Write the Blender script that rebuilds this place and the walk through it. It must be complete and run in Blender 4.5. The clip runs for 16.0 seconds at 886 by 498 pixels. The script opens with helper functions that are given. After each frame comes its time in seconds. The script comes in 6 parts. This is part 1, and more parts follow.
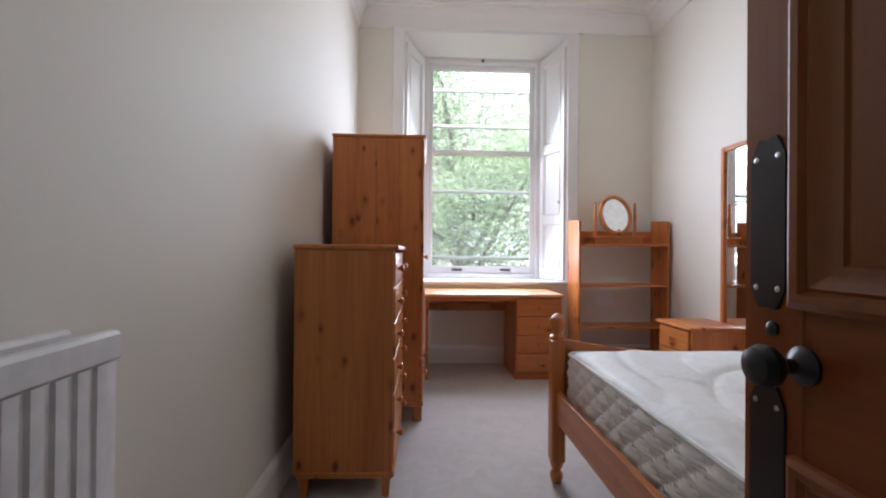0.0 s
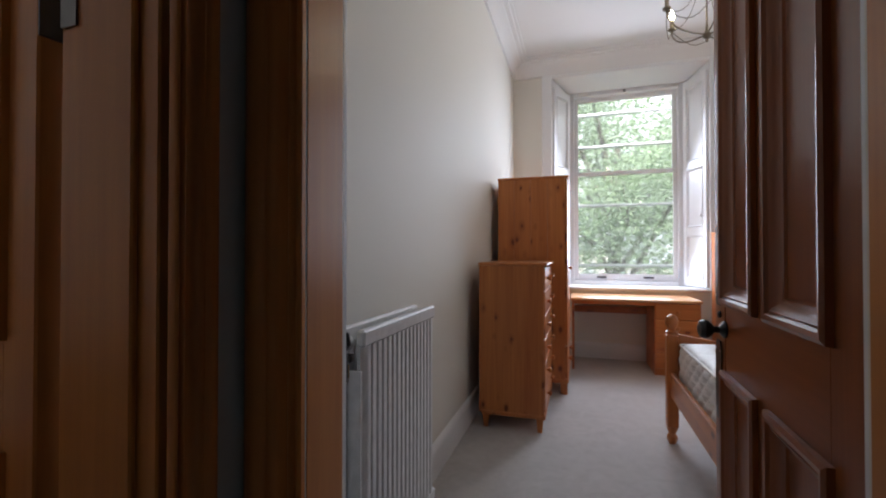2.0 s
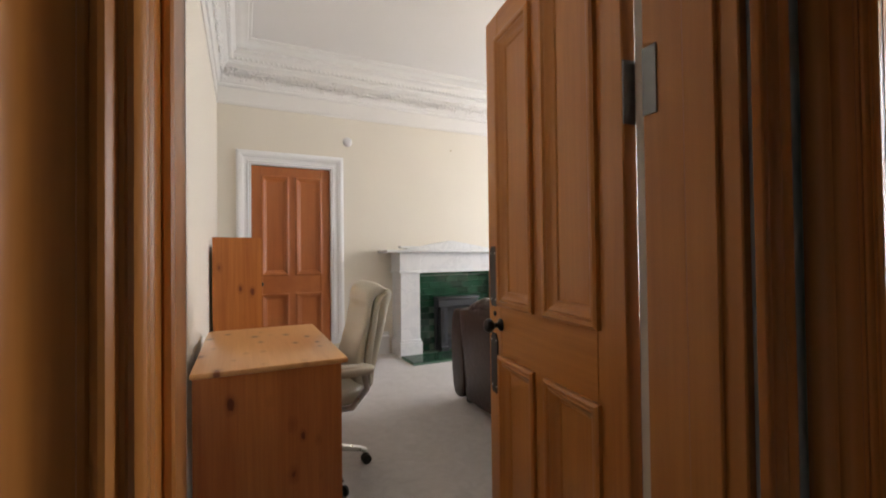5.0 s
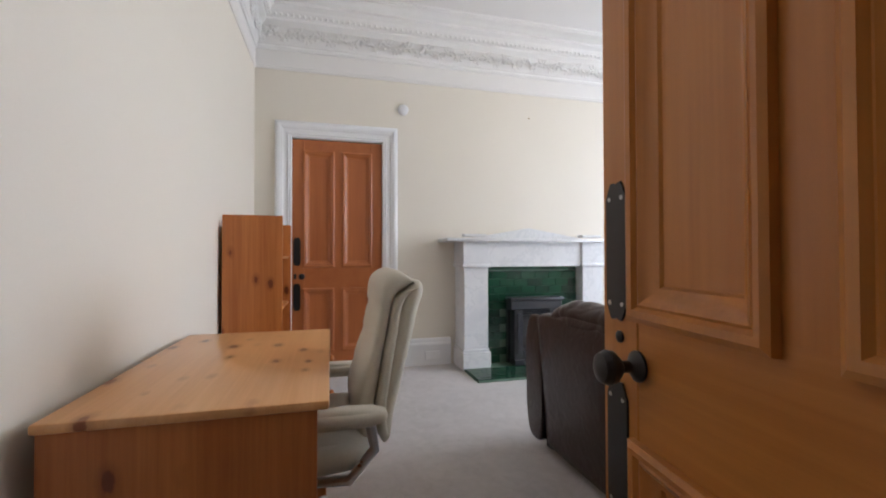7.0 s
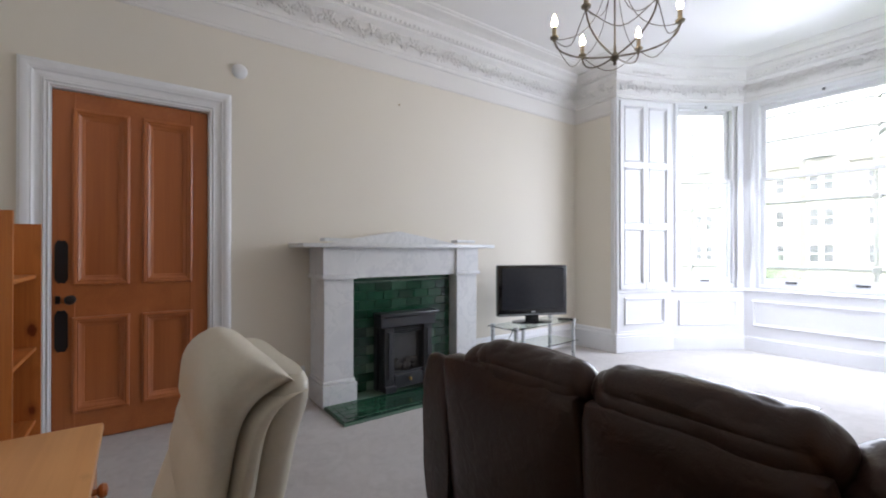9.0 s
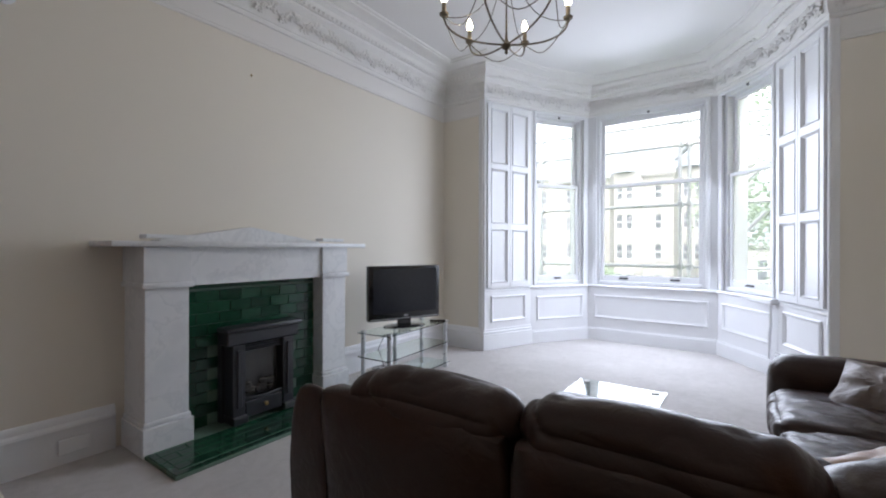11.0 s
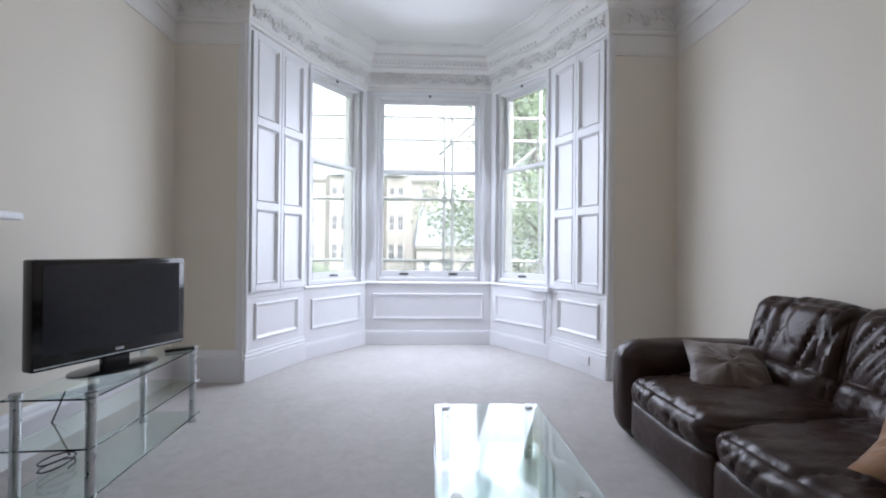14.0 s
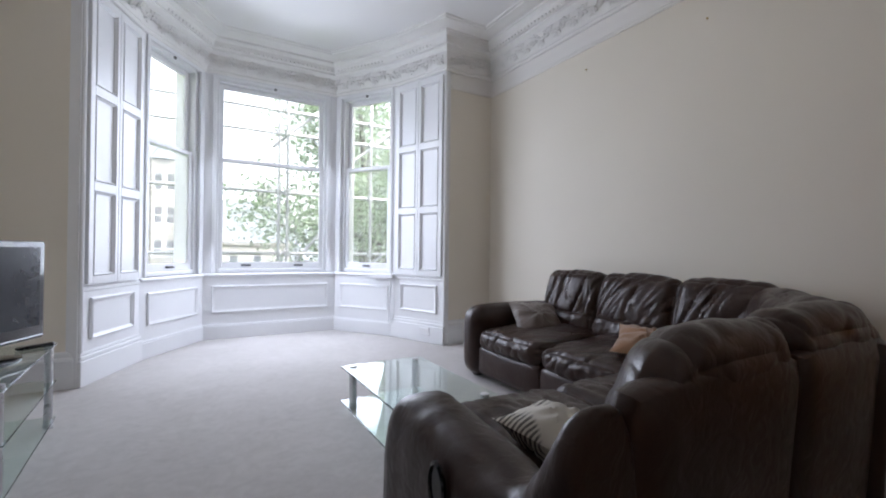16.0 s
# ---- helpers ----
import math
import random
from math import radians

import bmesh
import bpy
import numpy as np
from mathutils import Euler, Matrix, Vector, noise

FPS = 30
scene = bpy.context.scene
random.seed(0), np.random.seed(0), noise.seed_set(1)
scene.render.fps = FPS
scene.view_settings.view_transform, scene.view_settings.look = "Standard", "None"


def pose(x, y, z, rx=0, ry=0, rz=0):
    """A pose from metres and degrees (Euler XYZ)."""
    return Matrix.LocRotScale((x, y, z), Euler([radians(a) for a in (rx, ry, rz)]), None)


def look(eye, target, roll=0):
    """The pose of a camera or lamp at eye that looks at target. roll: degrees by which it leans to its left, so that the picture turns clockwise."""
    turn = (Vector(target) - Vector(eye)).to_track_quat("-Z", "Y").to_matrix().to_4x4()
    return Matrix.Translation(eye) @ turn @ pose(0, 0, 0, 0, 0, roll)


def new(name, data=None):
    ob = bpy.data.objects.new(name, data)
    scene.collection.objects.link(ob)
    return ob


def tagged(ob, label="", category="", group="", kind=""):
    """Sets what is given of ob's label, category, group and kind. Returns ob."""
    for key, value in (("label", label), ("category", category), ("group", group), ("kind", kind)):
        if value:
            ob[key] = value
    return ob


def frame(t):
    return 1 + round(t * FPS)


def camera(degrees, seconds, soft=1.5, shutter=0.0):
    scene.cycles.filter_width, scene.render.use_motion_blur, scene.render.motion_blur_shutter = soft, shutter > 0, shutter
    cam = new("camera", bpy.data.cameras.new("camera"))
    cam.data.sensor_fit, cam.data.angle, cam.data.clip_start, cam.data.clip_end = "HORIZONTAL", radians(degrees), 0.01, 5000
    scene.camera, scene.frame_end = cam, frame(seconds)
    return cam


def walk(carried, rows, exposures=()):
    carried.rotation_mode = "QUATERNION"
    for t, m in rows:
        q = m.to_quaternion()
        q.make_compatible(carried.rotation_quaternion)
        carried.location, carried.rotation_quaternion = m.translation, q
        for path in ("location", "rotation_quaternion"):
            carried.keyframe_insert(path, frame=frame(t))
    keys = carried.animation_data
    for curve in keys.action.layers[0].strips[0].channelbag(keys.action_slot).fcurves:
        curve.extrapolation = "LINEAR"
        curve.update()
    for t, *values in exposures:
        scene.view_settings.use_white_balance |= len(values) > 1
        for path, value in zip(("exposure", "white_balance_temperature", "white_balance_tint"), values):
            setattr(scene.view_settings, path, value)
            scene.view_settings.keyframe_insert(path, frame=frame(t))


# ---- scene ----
cam = camera(92.2, 16.0, soft=2.0)
PATH = [
    (0, (0.504, 0.088, 1.063), (0.594, 2.086, 1.072), 0.5),
    (0.5, (0.506, -0.14, 1.084), (0.432, 1.859, 1.098), 0.4),
    (1, (0.506, -0.419, 1.092), (0.305, 1.571, 1.112), 0.4),
    (1.5, (0.526, -0.651, 1.122), (0.197, 1.322, 1.141), 0.3),
    (2, (0.585, -0.856, 1.145), (-0.019, 1.05, 1.167), 0.0),
    (2.5, (0.601, -1.012, 1.171), (-0.337, 0.754, 1.196), -0.2),
    (3, (0.627, -1.152, 1.199), (-0.557, 0.459, 1.227), -0.3),
    (3.5, (0.636, -1.233, 1.21), (-0.738, 0.219, 1.24), -0.5),
    (4, (0.598, -1.306, 1.214), (-0.93, -0.016, 1.247), -0.5),
    (4.5, (0.548, -1.316, 1.207), (-1.113, -0.202, 1.242), -0.6),
    (5, (0.469, -1.233, 1.198), (-1.34, -0.381, 1.227), -0.7),
    (5.2, (0.426, -1.167, 1.184), (-1.446, -0.463, 1.216), -0.6),
    (7.5, (-0.615, -0.752, 1.096), (-2.55, -0.245, 1.127), -0.1),
    (8, (-0.795, -0.735, 1.145), (-2.675, -0.052, 1.169), -0.1),
    (8.5, (-0.944, -0.717, 1.19), (-2.719, 0.204, 1.198), -0.0),
    (9, (-1.099, -0.716, 1.21), (-2.724, 0.451, 1.218), -0.0),
    (9.5, (-1.176, -0.706, 1.23), (-2.663, 0.631, 1.236), 0.2),
    (10, (-1.225, -0.733, 1.235), (-2.558, 0.758, 1.236), 0.3),
    (12.3, (-1.914, -0.007, 1.174), (-2.863, 1.753, 1.171), 0.1),
    (12.5, (-2.004, 0.092, 1.165), (-2.883, 1.888, 1.161), 0.2),
    (13, (-2.164, 0.246, 1.166), (-2.822, 2.134, 1.165), 0.3),
    (13.5, (-2.353, 0.291, 1.146), (-2.631, 2.271, 1.151), 0.6),
    (14, (-2.477, 0.238, 1.118), (-2.399, 2.237, 1.127), 0.5),
    (14.5, (-2.628, 0.136, 1.091), (-2.287, 2.107, 1.106), 0.5),
    (15, (-2.839, 0.036, 1.073), (-2.222, 1.938, 1.087), 0.8),
    (15.5, (-3.029, -0.059, 1.058), (-2.182, 1.753, 1.07), 0.7),
    (16, (-3.259, -0.162, 1.037), (-2.259, 1.57, 1.046), 0.7),
]
EXPOSURES = [(0.0, 2.78, 6350, 10), (1.5, 2.7, 6400, 10), (2.0, 2.58, 6400, 10), (2.5, 2.66, 6450, 10), (3.5, 3.0, 6900, 10), (5.0, 3.68, 7500, 11), (7.5, 3.6, 6450, 10), (9.0, 3.05, 6550, 11), (10.0, 2.75, 6500, 10), (12.5, 2.35, 6350, 11), (14.0, 2.36, 6380, 11), (16.0, 2.4, 6420, 11)]
walk(cam, [(t, look(eye, target, roll)) for t, eye, target, roll in PATH], EXPOSURES)

# ---- world and light: a bright overcast day ----
world = bpy.data.worlds.new("sky")
scene.world = world
world.use_nodes = True
wn = world.node_tree
sky = wn.nodes.new("ShaderNodeTexSky")
sky.sky_type, sky.sun_disc = "NISHITA", False
sky.sun_elevation, sky.sun_rotation = radians(48), radians(150)
sky.dust_density, sky.air_density, sky.altitude = 4.0, 1.0, 100
# thin cloud takes most of the blue out of the sky
cloud = wn.nodes.new("ShaderNodeHueSaturation")
cloud.inputs["Saturation"].default_value, cloud.inputs["Value"].default_value = 0.28, 1.4
wn.links.new(sky.outputs[0], cloud.inputs["Color"])
wn.links.new(cloud.outputs[0], wn.nodes["Background"].inputs[0])
wn.nodes["Background"].inputs[1].default_value = 0.15
sun_data = bpy.data.lights.new("sun", "SUN")
sun_data.energy, sun_data.angle, sun_data.color = 0.9, radians(25), (1.0, 0.975, 0.94)
sun = new("sun", sun_data)
sun.matrix_world = look((0, 0, 20), (0 - 0.5, 0.86, 20 - 1.11))


def window_light(x, y, z, rz, w, h, strength):
    """The sky's light in a window's opening, shining into the room."""
    d = bpy.data.lights.new("window_light", "AREA")
    d.shape, d.size, d.size_y = "RECTANGLE", w, h
    d.energy, d.color = strength * math.pi * w * h, (0.80, 0.872, 1.06)
    o = new("window_light", d)
    o.matrix_world = pose(x, y, z, 0, 0, rz) @ pose(0, -0.12, 0, -65)
    return o


BAY_LIGHT, BED_LIGHT = 0.94, 1.15
for zc in (1.36, 2.42):
    window_light(-2.45, 5.25, zc, 0, 1.15, 1.03, BAY_LIGHT)
    window_light(-3.39, 4.93, zc, 55.8, 0.64, 1.03, BAY_LIGHT)
    window_light(-1.51, 4.93, zc, -55.2, 0.64, 1.03, BAY_LIGHT)
    window_light(1.105, 4.38, zc + 0.05, 0, 1.05, 1.03, BED_LIGHT)


# ---- materials ----
def node_mat(name):
    m = bpy.data.materials.new(name)
    m.use_nodes = True
    return m, m.node_tree, m.node_tree.nodes["Principled BSDF"]


def add(t, kind, **values):
    n = t.nodes.new(kind)
    for k, v in values.items():
        n.inputs[k.replace("_", " ")].default_value = v
    return n


def ramp(t, source, stops):
    r = t.nodes.new("ShaderNodeValToRGB")
    el = r.color_ramp.elements
    while len(el) < len(stops):
        el.new(0.5)
    for e, (p, c) in zip(el, stops):
        e.position, e.color = p, (*c, 1)
    t.links.new(source, r.inputs[0])
    return r.outputs[0]


def coords(t, scale=(1, 1, 1), vary=False, space="Object"):
    c = t.nodes.new("ShaderNodeTexCoord")
    m = t.nodes.new("ShaderNodeMapping")
    m.inputs["Scale"].default_value = scale
    t.links.new(c.outputs[space], m.inputs[0])
    if vary:
        info = t.nodes.new("ShaderNodeObjectInfo")
        mul = t.nodes.new("ShaderNodeMath")
        mul.operation = "MULTIPLY"
        mul.inputs[1].default_value = 37.0
        t.links.new(info.outputs["Random"], mul.inputs[0])
        t.links.new(mul.outputs[0], m.inputs["Location"])
    return m.outputs[0]


def bump(t, bsdf, height, strength, distance=0.01, chain=None):
    b = add(t, "ShaderNodeBump", Strength=strength, Distance=distance)
    t.links.new(height, b.inputs["Height"])
    if chain is not None:
        t.links.new(chain, b.inputs["Normal"])
    t.links.new(b.outputs[0], bsdf.inputs["Normal"])
    return b.outputs[0]


def mottled(name, c1, c2, rough=0.6, big=1.5, fine=60.0, relief=0.15, dist=0.002, metal=0.0, spec=0.5, coat=0.0):
    """A surface of two close colours in large soft patches, with a fine relief."""
    m, t, b = node_mat(name)
    co = coords(t)
    n1 = add(t, "ShaderNodeTexNoise", Scale=big, Detail=4.0)
    n2 = add(t, "ShaderNodeTexNoise", Scale=fine, Detail=3.0)
    for n in (n1, n2):
        t.links.new(co, n.inputs["Vector"])
    mixed = t.nodes.new("ShaderNodeMath")
    mixed.operation = "MULTIPLY_ADD"
    mixed.inputs[1].default_value = 0.35
    t.links.new(n2.outputs[0], mixed.inputs[0])
    half = t.nodes.new("ShaderNodeMath")
    half.operation = "MULTIPLY"
    half.inputs[1].default_value = 0.65
    t.links.new(n1.outputs[0], half.inputs[0])
    t.links.new(half.outputs[0], mixed.inputs[2])
    t.links.new(ramp(t, mixed.outputs[0], [(0.3, c1), (0.7, c2)]), b.inputs["Base Color"])
    b.inputs["Roughness"].default_value = rough
    b.inputs["Metallic"].default_value = metal
    b.inputs["Specular IOR Level"].default_value = spec
    b.inputs["Coat Weight"].default_value = coat
    if relief:
        bump(t, b, n2.outputs[0], relief, dist)
    return m


def wood(name, light, dark, axis=2, knots=0.0, rough=0.35, band=9.0):
    """Varnished softwood: stretched grain along one axis, board-to-board drift, dark knots."""
    m, t, b = node_mat(name)
    sc = [band, band, band]
    sc[axis] = band * 0.05
    g = add(t, "ShaderNodeTexNoise", Scale=1.0, Detail=5.0, Roughness=0.6, Distortion=0.7)
    t.links.new(coords(t, sc, True), g.inputs["Vector"])
    sc2 = [90, 90, 90]
    sc2[axis] = 2.5
    f = add(t, "ShaderNodeTexNoise", Scale=1.0, Detail=3.0)
    t.links.new(coords(t, sc2, True), f.inputs["Vector"])
    mix = t.nodes.new("ShaderNodeMath")
    mix.operation = "MULTIPLY_ADD"
    mix.inputs[1].default_value = 0.3
    t.links.new(f.outputs[0], mix.inputs[0])
    half = t.nodes.new("ShaderNodeMath")
    half.operation = "MULTIPLY"
    half.inputs[1].default_value = 0.7
    t.links.new(g.outputs[0], half.inputs[0])
    t.links.new(half.outputs[0], mix.inputs[2])
    col = ramp(t, mix.outputs[0], [(0.3, dark), (0.68, light)])
    if knots:
        sk = [12.0, 12.0, 12.0]
        sk[axis] = 6.5
        v = add(t, "ShaderNodeTexVoronoi", Scale=1.0, Randomness=1.0)
        wob = add(t, "ShaderNodeTexNoise", Scale=6.0)
        base = coords(t, sk, True)
        t.links.new(base, wob.inputs["Vector"])
        warp = t.nodes.new("ShaderNodeVectorMath")
        warp.operation = "MULTIPLY_ADD"
        warp.inputs[1].default_value = (0.12, 0.12, 0.12)
        t.links.new(wob.outputs["Color"], warp.inputs[0])
        t.links.new(base, warp.inputs[2])
        t.links.new(warp.outputs[0], v.inputs["Vector"])
        # only some cells hold a knot, each of its own size
        cell = t.nodes.new("ShaderNodeSeparateColor")
        t.links.new(v.outputs["Color"], cell.inputs[0])
        size = t.nodes.new("ShaderNodeMath")
        size.operation = "MULTIPLY_ADD"
        size.inputs[1].default_value, size.inputs[2].default_value = 0.85, 0.60
        t.links.new(cell.outputs[1], size.inputs[0])
        near = t.nodes.new("ShaderNodeMath")
        near.operation = "DIVIDE"
        t.links.new(v.outputs["Distance"], near.inputs[0])
        t.links.new(size.outputs[0], near.inputs[1])
        spot = ramp(t, near.outputs[0], [(0.0, (1, 1, 1)), (0.10 * knots, (0.9, 0.9, 0.9)), (0.13 * knots, (0.35, 0.35, 0.35)), (0.24 * knots, (0, 0, 0))])
        held = ramp(t, cell.outputs[0], [(0.30, (0, 0, 0)), (0.32, (1, 1, 1))])
        both_ = t.nodes.new("ShaderNodeMath")
        both_.operation = "MULTIPLY"
        t.links.new(spot, both_.inputs[0])
        t.links.new(held, both_.inputs[1])
        k = both_.outputs[0]
        mx = t.nodes.new("ShaderNodeMix")
        mx.data_type = "RGBA"
        t.links.new(k, mx.inputs["Factor"])
        t.links.new(col, mx.inputs["A"])
        mx.inputs["B"].default_value = (dark[0] * 0.36, dark[1] * 0.2, dark[2] * 0.18, 1)
        col = mx.outputs["Result"]
    t.links.new(col, b.inputs["Base Color"])
    b.inputs["Roughness"].default_value = rough
    bump(t, b, f.outputs[0], 0.06, 0.002)
    return m


def plain(name, c, rough=0.5, metal=0.0):
    m, t, b = node_mat(name)
    n = add(t, "ShaderNodeTexNoise", Scale=25.0, Detail=3.0)
    t.links.new(coords(t), n.inputs["Vector"])
    t.links.new(ramp(t, n.outputs[0], [(0.3, [v * 0.85 for v in c]), (0.7, c)]), b.inputs["Base Color"])
    rr = ramp(t, n.outputs[0], [(0.3, [rough * 0.85] * 3), (0.7, [min(1, rough * 1.15)] * 3)])
    t.links.new(rr, b.inputs["Roughness"])
    b.inputs["Metallic"].default_value = metal
    return m


def glass(name, c=(1, 1, 1), rough=0.0, ior=1.45):
    m, t, b = node_mat(name)
    b.inputs["Base Color"].default_value = (*c, 1)
    b.inputs["Transmission Weight"].default_value = 1.0
    b.inputs["Roughness"].default_value = rough
    b.inputs["IOR"].default_value = ior
    return m


def veiled_glass(name, veil):
    """Clear glass with glare painted in as a pale translucent veil, thicker in patches."""
    m, t, b = node_mat(name)
    b.inputs["Transmission Weight"].default_value = 1.0
    b.inputs["Roughness"].default_value = 0.0
    b.inputs["IOR"].default_value = 1.15
    glare = t.nodes.new("ShaderNodeBsdfTranslucent")
    glare.inputs["Color"].default_value = (0.92, 0.94, 0.96, 1)
    mixer = t.nodes.new("ShaderNodeMixShader")
    n = add(t, "ShaderNodeTexNoise", Scale=3.0, Detail=5.0)
    t.links.new(coords(t), n.inputs["Vector"])
    t.links.new(ramp(t, n.outputs[0], [(0.3, [veil * 0.75] * 3), (0.7, [veil * 1.25] * 3)]), mixer.inputs[0])
    t.links.new(b.outputs[0], mixer.inputs[1])
    t.links.new(glare.outputs[0], mixer.inputs[2])
    t.links.new(mixer.outputs[0], t.nodes["Material Output"].inputs["Surface"])
    return m


def glow(name, c, strength):
    m, t, b = node_mat(name)
    b.inputs["Base Color"].default_value = (*c, 1)
    b.inputs["Emission Color"].default_value = (*c, 1)
    b.inputs["Emission Strength"].default_value = strength
    return m


CREAM = mottled("cream_wall_paint", (0.73, 0.68, 0.59), (0.76, 0.71, 0.62), 0.7, 0.8, 180, 0.06, 0.001)
BEDCREAM = mottled("pale_bedroom_paint", (0.74, 0.715, 0.65), (0.77, 0.745, 0.68), 0.6, 0.8, 160, 0.08, 0.001)
FRIEZE = mottled("white_frieze_paint", (0.76, 0.74, 0.71), (0.79, 0.77, 0.74), 0.7, 0.8, 150, 0.05, 0.001)
CEIL = mottled("ceiling_paint", (0.78, 0.77, 0.76), (0.81, 0.80, 0.79), 0.8, 0.7, 120, 0.05, 0.001)
GLOSS = mottled("white_gloss_paint", (0.77, 0.775, 0.785), (0.81, 0.815, 0.825), 0.3, 3, 90, 0.05, 0.001)
HALLWALL = mottled("pale_grey_hall_paint", (0.58, 0.64, 0.65), (0.64, 0.70, 0.71), 0.7, 1, 90, 0.05, 0.001)
PLASTER = mottled("plaster_ornament", (0.78, 0.77, 0.75), (0.83, 0.82, 0.80), 0.75, 6, 40, 0.2, 0.003)
DOORWOOD = wood("varnished_door_pine", (0.62, 0.25, 0.058), (0.44, 0.148, 0.028), 2, 0.0, 0.33, 7)
DOORWOOD_H = wood("varnished_door_pine_across", (0.62, 0.25, 0.058), (0.44, 0.148, 0.028), 0, 0.0, 0.33, 7)
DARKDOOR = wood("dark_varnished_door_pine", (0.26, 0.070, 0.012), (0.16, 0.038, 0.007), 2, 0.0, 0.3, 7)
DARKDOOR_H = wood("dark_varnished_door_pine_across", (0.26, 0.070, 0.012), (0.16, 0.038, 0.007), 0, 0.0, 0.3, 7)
REDWOOD = wood("red_door_pine", (0.46, 0.15, 0.046), (0.34, 0.098, 0.029), 2, 0.0, 0.35, 7)
REDWOOD_H = wood("red_door_pine_across", (0.46, 0.15, 0.046), (0.34, 0.098, 0.029), 1, 0.0, 0.35, 7)
PINE = wood("knotty_pine_upright", (0.61, 0.225, 0.060), (0.37, 0.098, 0.021), 2, 1.35, 0.35)
PINE_X = wood("knotty_pine_along_x", (0.61, 0.225, 0.060), (0.37, 0.098, 0.021), 0, 1.35, 0.33)
PINE_Y = wood("knotty_pine_along_y", (0.61, 0.225, 0.060), (0.37, 0.098, 0.021), 1, 1.35, 0.33)
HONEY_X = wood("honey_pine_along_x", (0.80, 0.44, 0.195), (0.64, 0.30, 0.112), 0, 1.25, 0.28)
HONEY = wood("honey_pine_upright", (0.58, 0.205, 0.056), (0.42, 0.125, 0.031), 2, 1.0, 0.33)
BLACK_IRON = plain("black_iron", (0.012, 0.012, 0.013), 0.35)
STEEL = plain("dull_steel", (0.20, 0.20, 0.20), 0.35, 1.0)
CHROME = plain("brushed_steel", (0.62, 0.63, 0.64), 0.30, 1.0)
BRASS = plain("worn_brass", (0.45, 0.32, 0.13), 0.35, 1.0)
PANE = veiled_glass("window_glass", 0.09)
MIRROR = plain("mirror_silver", (0.85, 0.87, 0.87), 0.02, 1.0)


# ---- mesh helpers ----
def B():
    return bmesh.new()


def box(bm, a, b, bev=0.0, seg=1):
    a, b = Vector(a), Vector(b)
    r = bmesh.ops.create_cube(bm, size=1, matrix=Matrix.Translation((a + b) / 2) @ Matrix.Diagonal((*(b - a), 1)))
    if bev:
        es = {e for v in r["verts"] for e in v.link_edges}
        bmesh.ops.bevel(bm, geom=list(es), offset=bev, segments=seg, affect="EDGES", profile=0.5)
    return bm


def boxes(*list_of, bev=0.0):
    bm = B()
    for a, b in list_of:
        box(bm, a, b, bev)
    return bm


def lathe(bm, profile, centre=(0, 0, 0), n=16, m=None):
    """Turns a profile of (radius, height) about z."""
    m = m or Matrix.Translation(centre)
    rings = [[bm.verts.new(m @ Vector((r * math.cos(2 * math.pi * k / n), r * math.sin(2 * math.pi * k / n), z))) for k in range(n)] for r, z in profile]
    for p, q in zip(rings, rings[1:]):
        for k in range(n):
            bm.faces.new((p[k], p[(k + 1) % n], q[(k + 1) % n], q[k]))
    if profile[0][0] > 1e-4:
        bm.faces.new(rings[0][::-1])
    if profile[-1][0] > 1e-4:
        bm.faces.new(rings[-1])
    bmesh.ops.remove_doubles(bm, verts=[v for r in rings for v in r], dist=1e-5)
    return bm


def tube(bm, pts, r, n=8, cap=True):
    """A round bar through points."""
    pts = [Vector(p) for p in pts]
    rings, prev = [], None
    for i, p in enumerate(pts):
        d = (pts[min(i + 1, len(pts) - 1)] - pts[max(i - 1, 0)]).normalized()
        side = d.cross(prev if prev is not None else (Vector((0, 0, 1)) if abs(d.z) < 0.9 else Vector((1, 0, 0))))
        if side.length < 1e-4:
            side = d.orthogonal()
        side.normalize()
        up = side.cross(d).normalized()
        prev = up
        rr = r[i] if isinstance(r, (list, tuple)) else r
        rings.append([bm.verts.new(p + rr * (math.cos(2 * math.pi * k / n) * side + math.sin(2 * math.pi * k / n) * up)) for k in range(n)])
    for p, q in zip(rings, rings[1:]):
        for k in range(n):
            bm.faces.new((p[k], q[k], q[(k + 1) % n], p[(k + 1) % n]))
    if cap:
        bm.faces.new(rings[0])
        bm.faces.new(rings[-1][::-1])
    return bm


def sweep(bm, profile, path, closed=False):
    """Runs a profile of (inward, height) along a plan line, mitred; inward is to the line's left."""
    path = [Vector((*p[:2], 0)) for p in path]
    n, rings = len(path), []
    for i, p in enumerate(path):
        a = (p - path[i - 1]).normalized() if i or closed else None
        b = (path[(i + 1) % n] - p).normalized() if i < n - 1 or closed else None
        a, b = a or b, b or a
        na, nb = Vector((-a.y, a.x, 0)), Vector((-b.y, b.x, 0))
        mit = (na + nb).normalized()
        mit /= max(0.3, mit.dot(nb))
        rings.append([bm.verts.new(p + mit * o + Vector((0, 0, z))) for o, z in profile])
    m = len(profile)
    for i in range(n if closed else n - 1):
        p, q = rings[i], rings[(i + 1) % n]
        for k in range(m - 1):
            bm.faces.new((p[k], q[k], q[k + 1], p[k + 1]))
    if not closed:
        bm.faces.new(rings[0])
        bm.faces.new(rings[-1][::-1])
    return bm


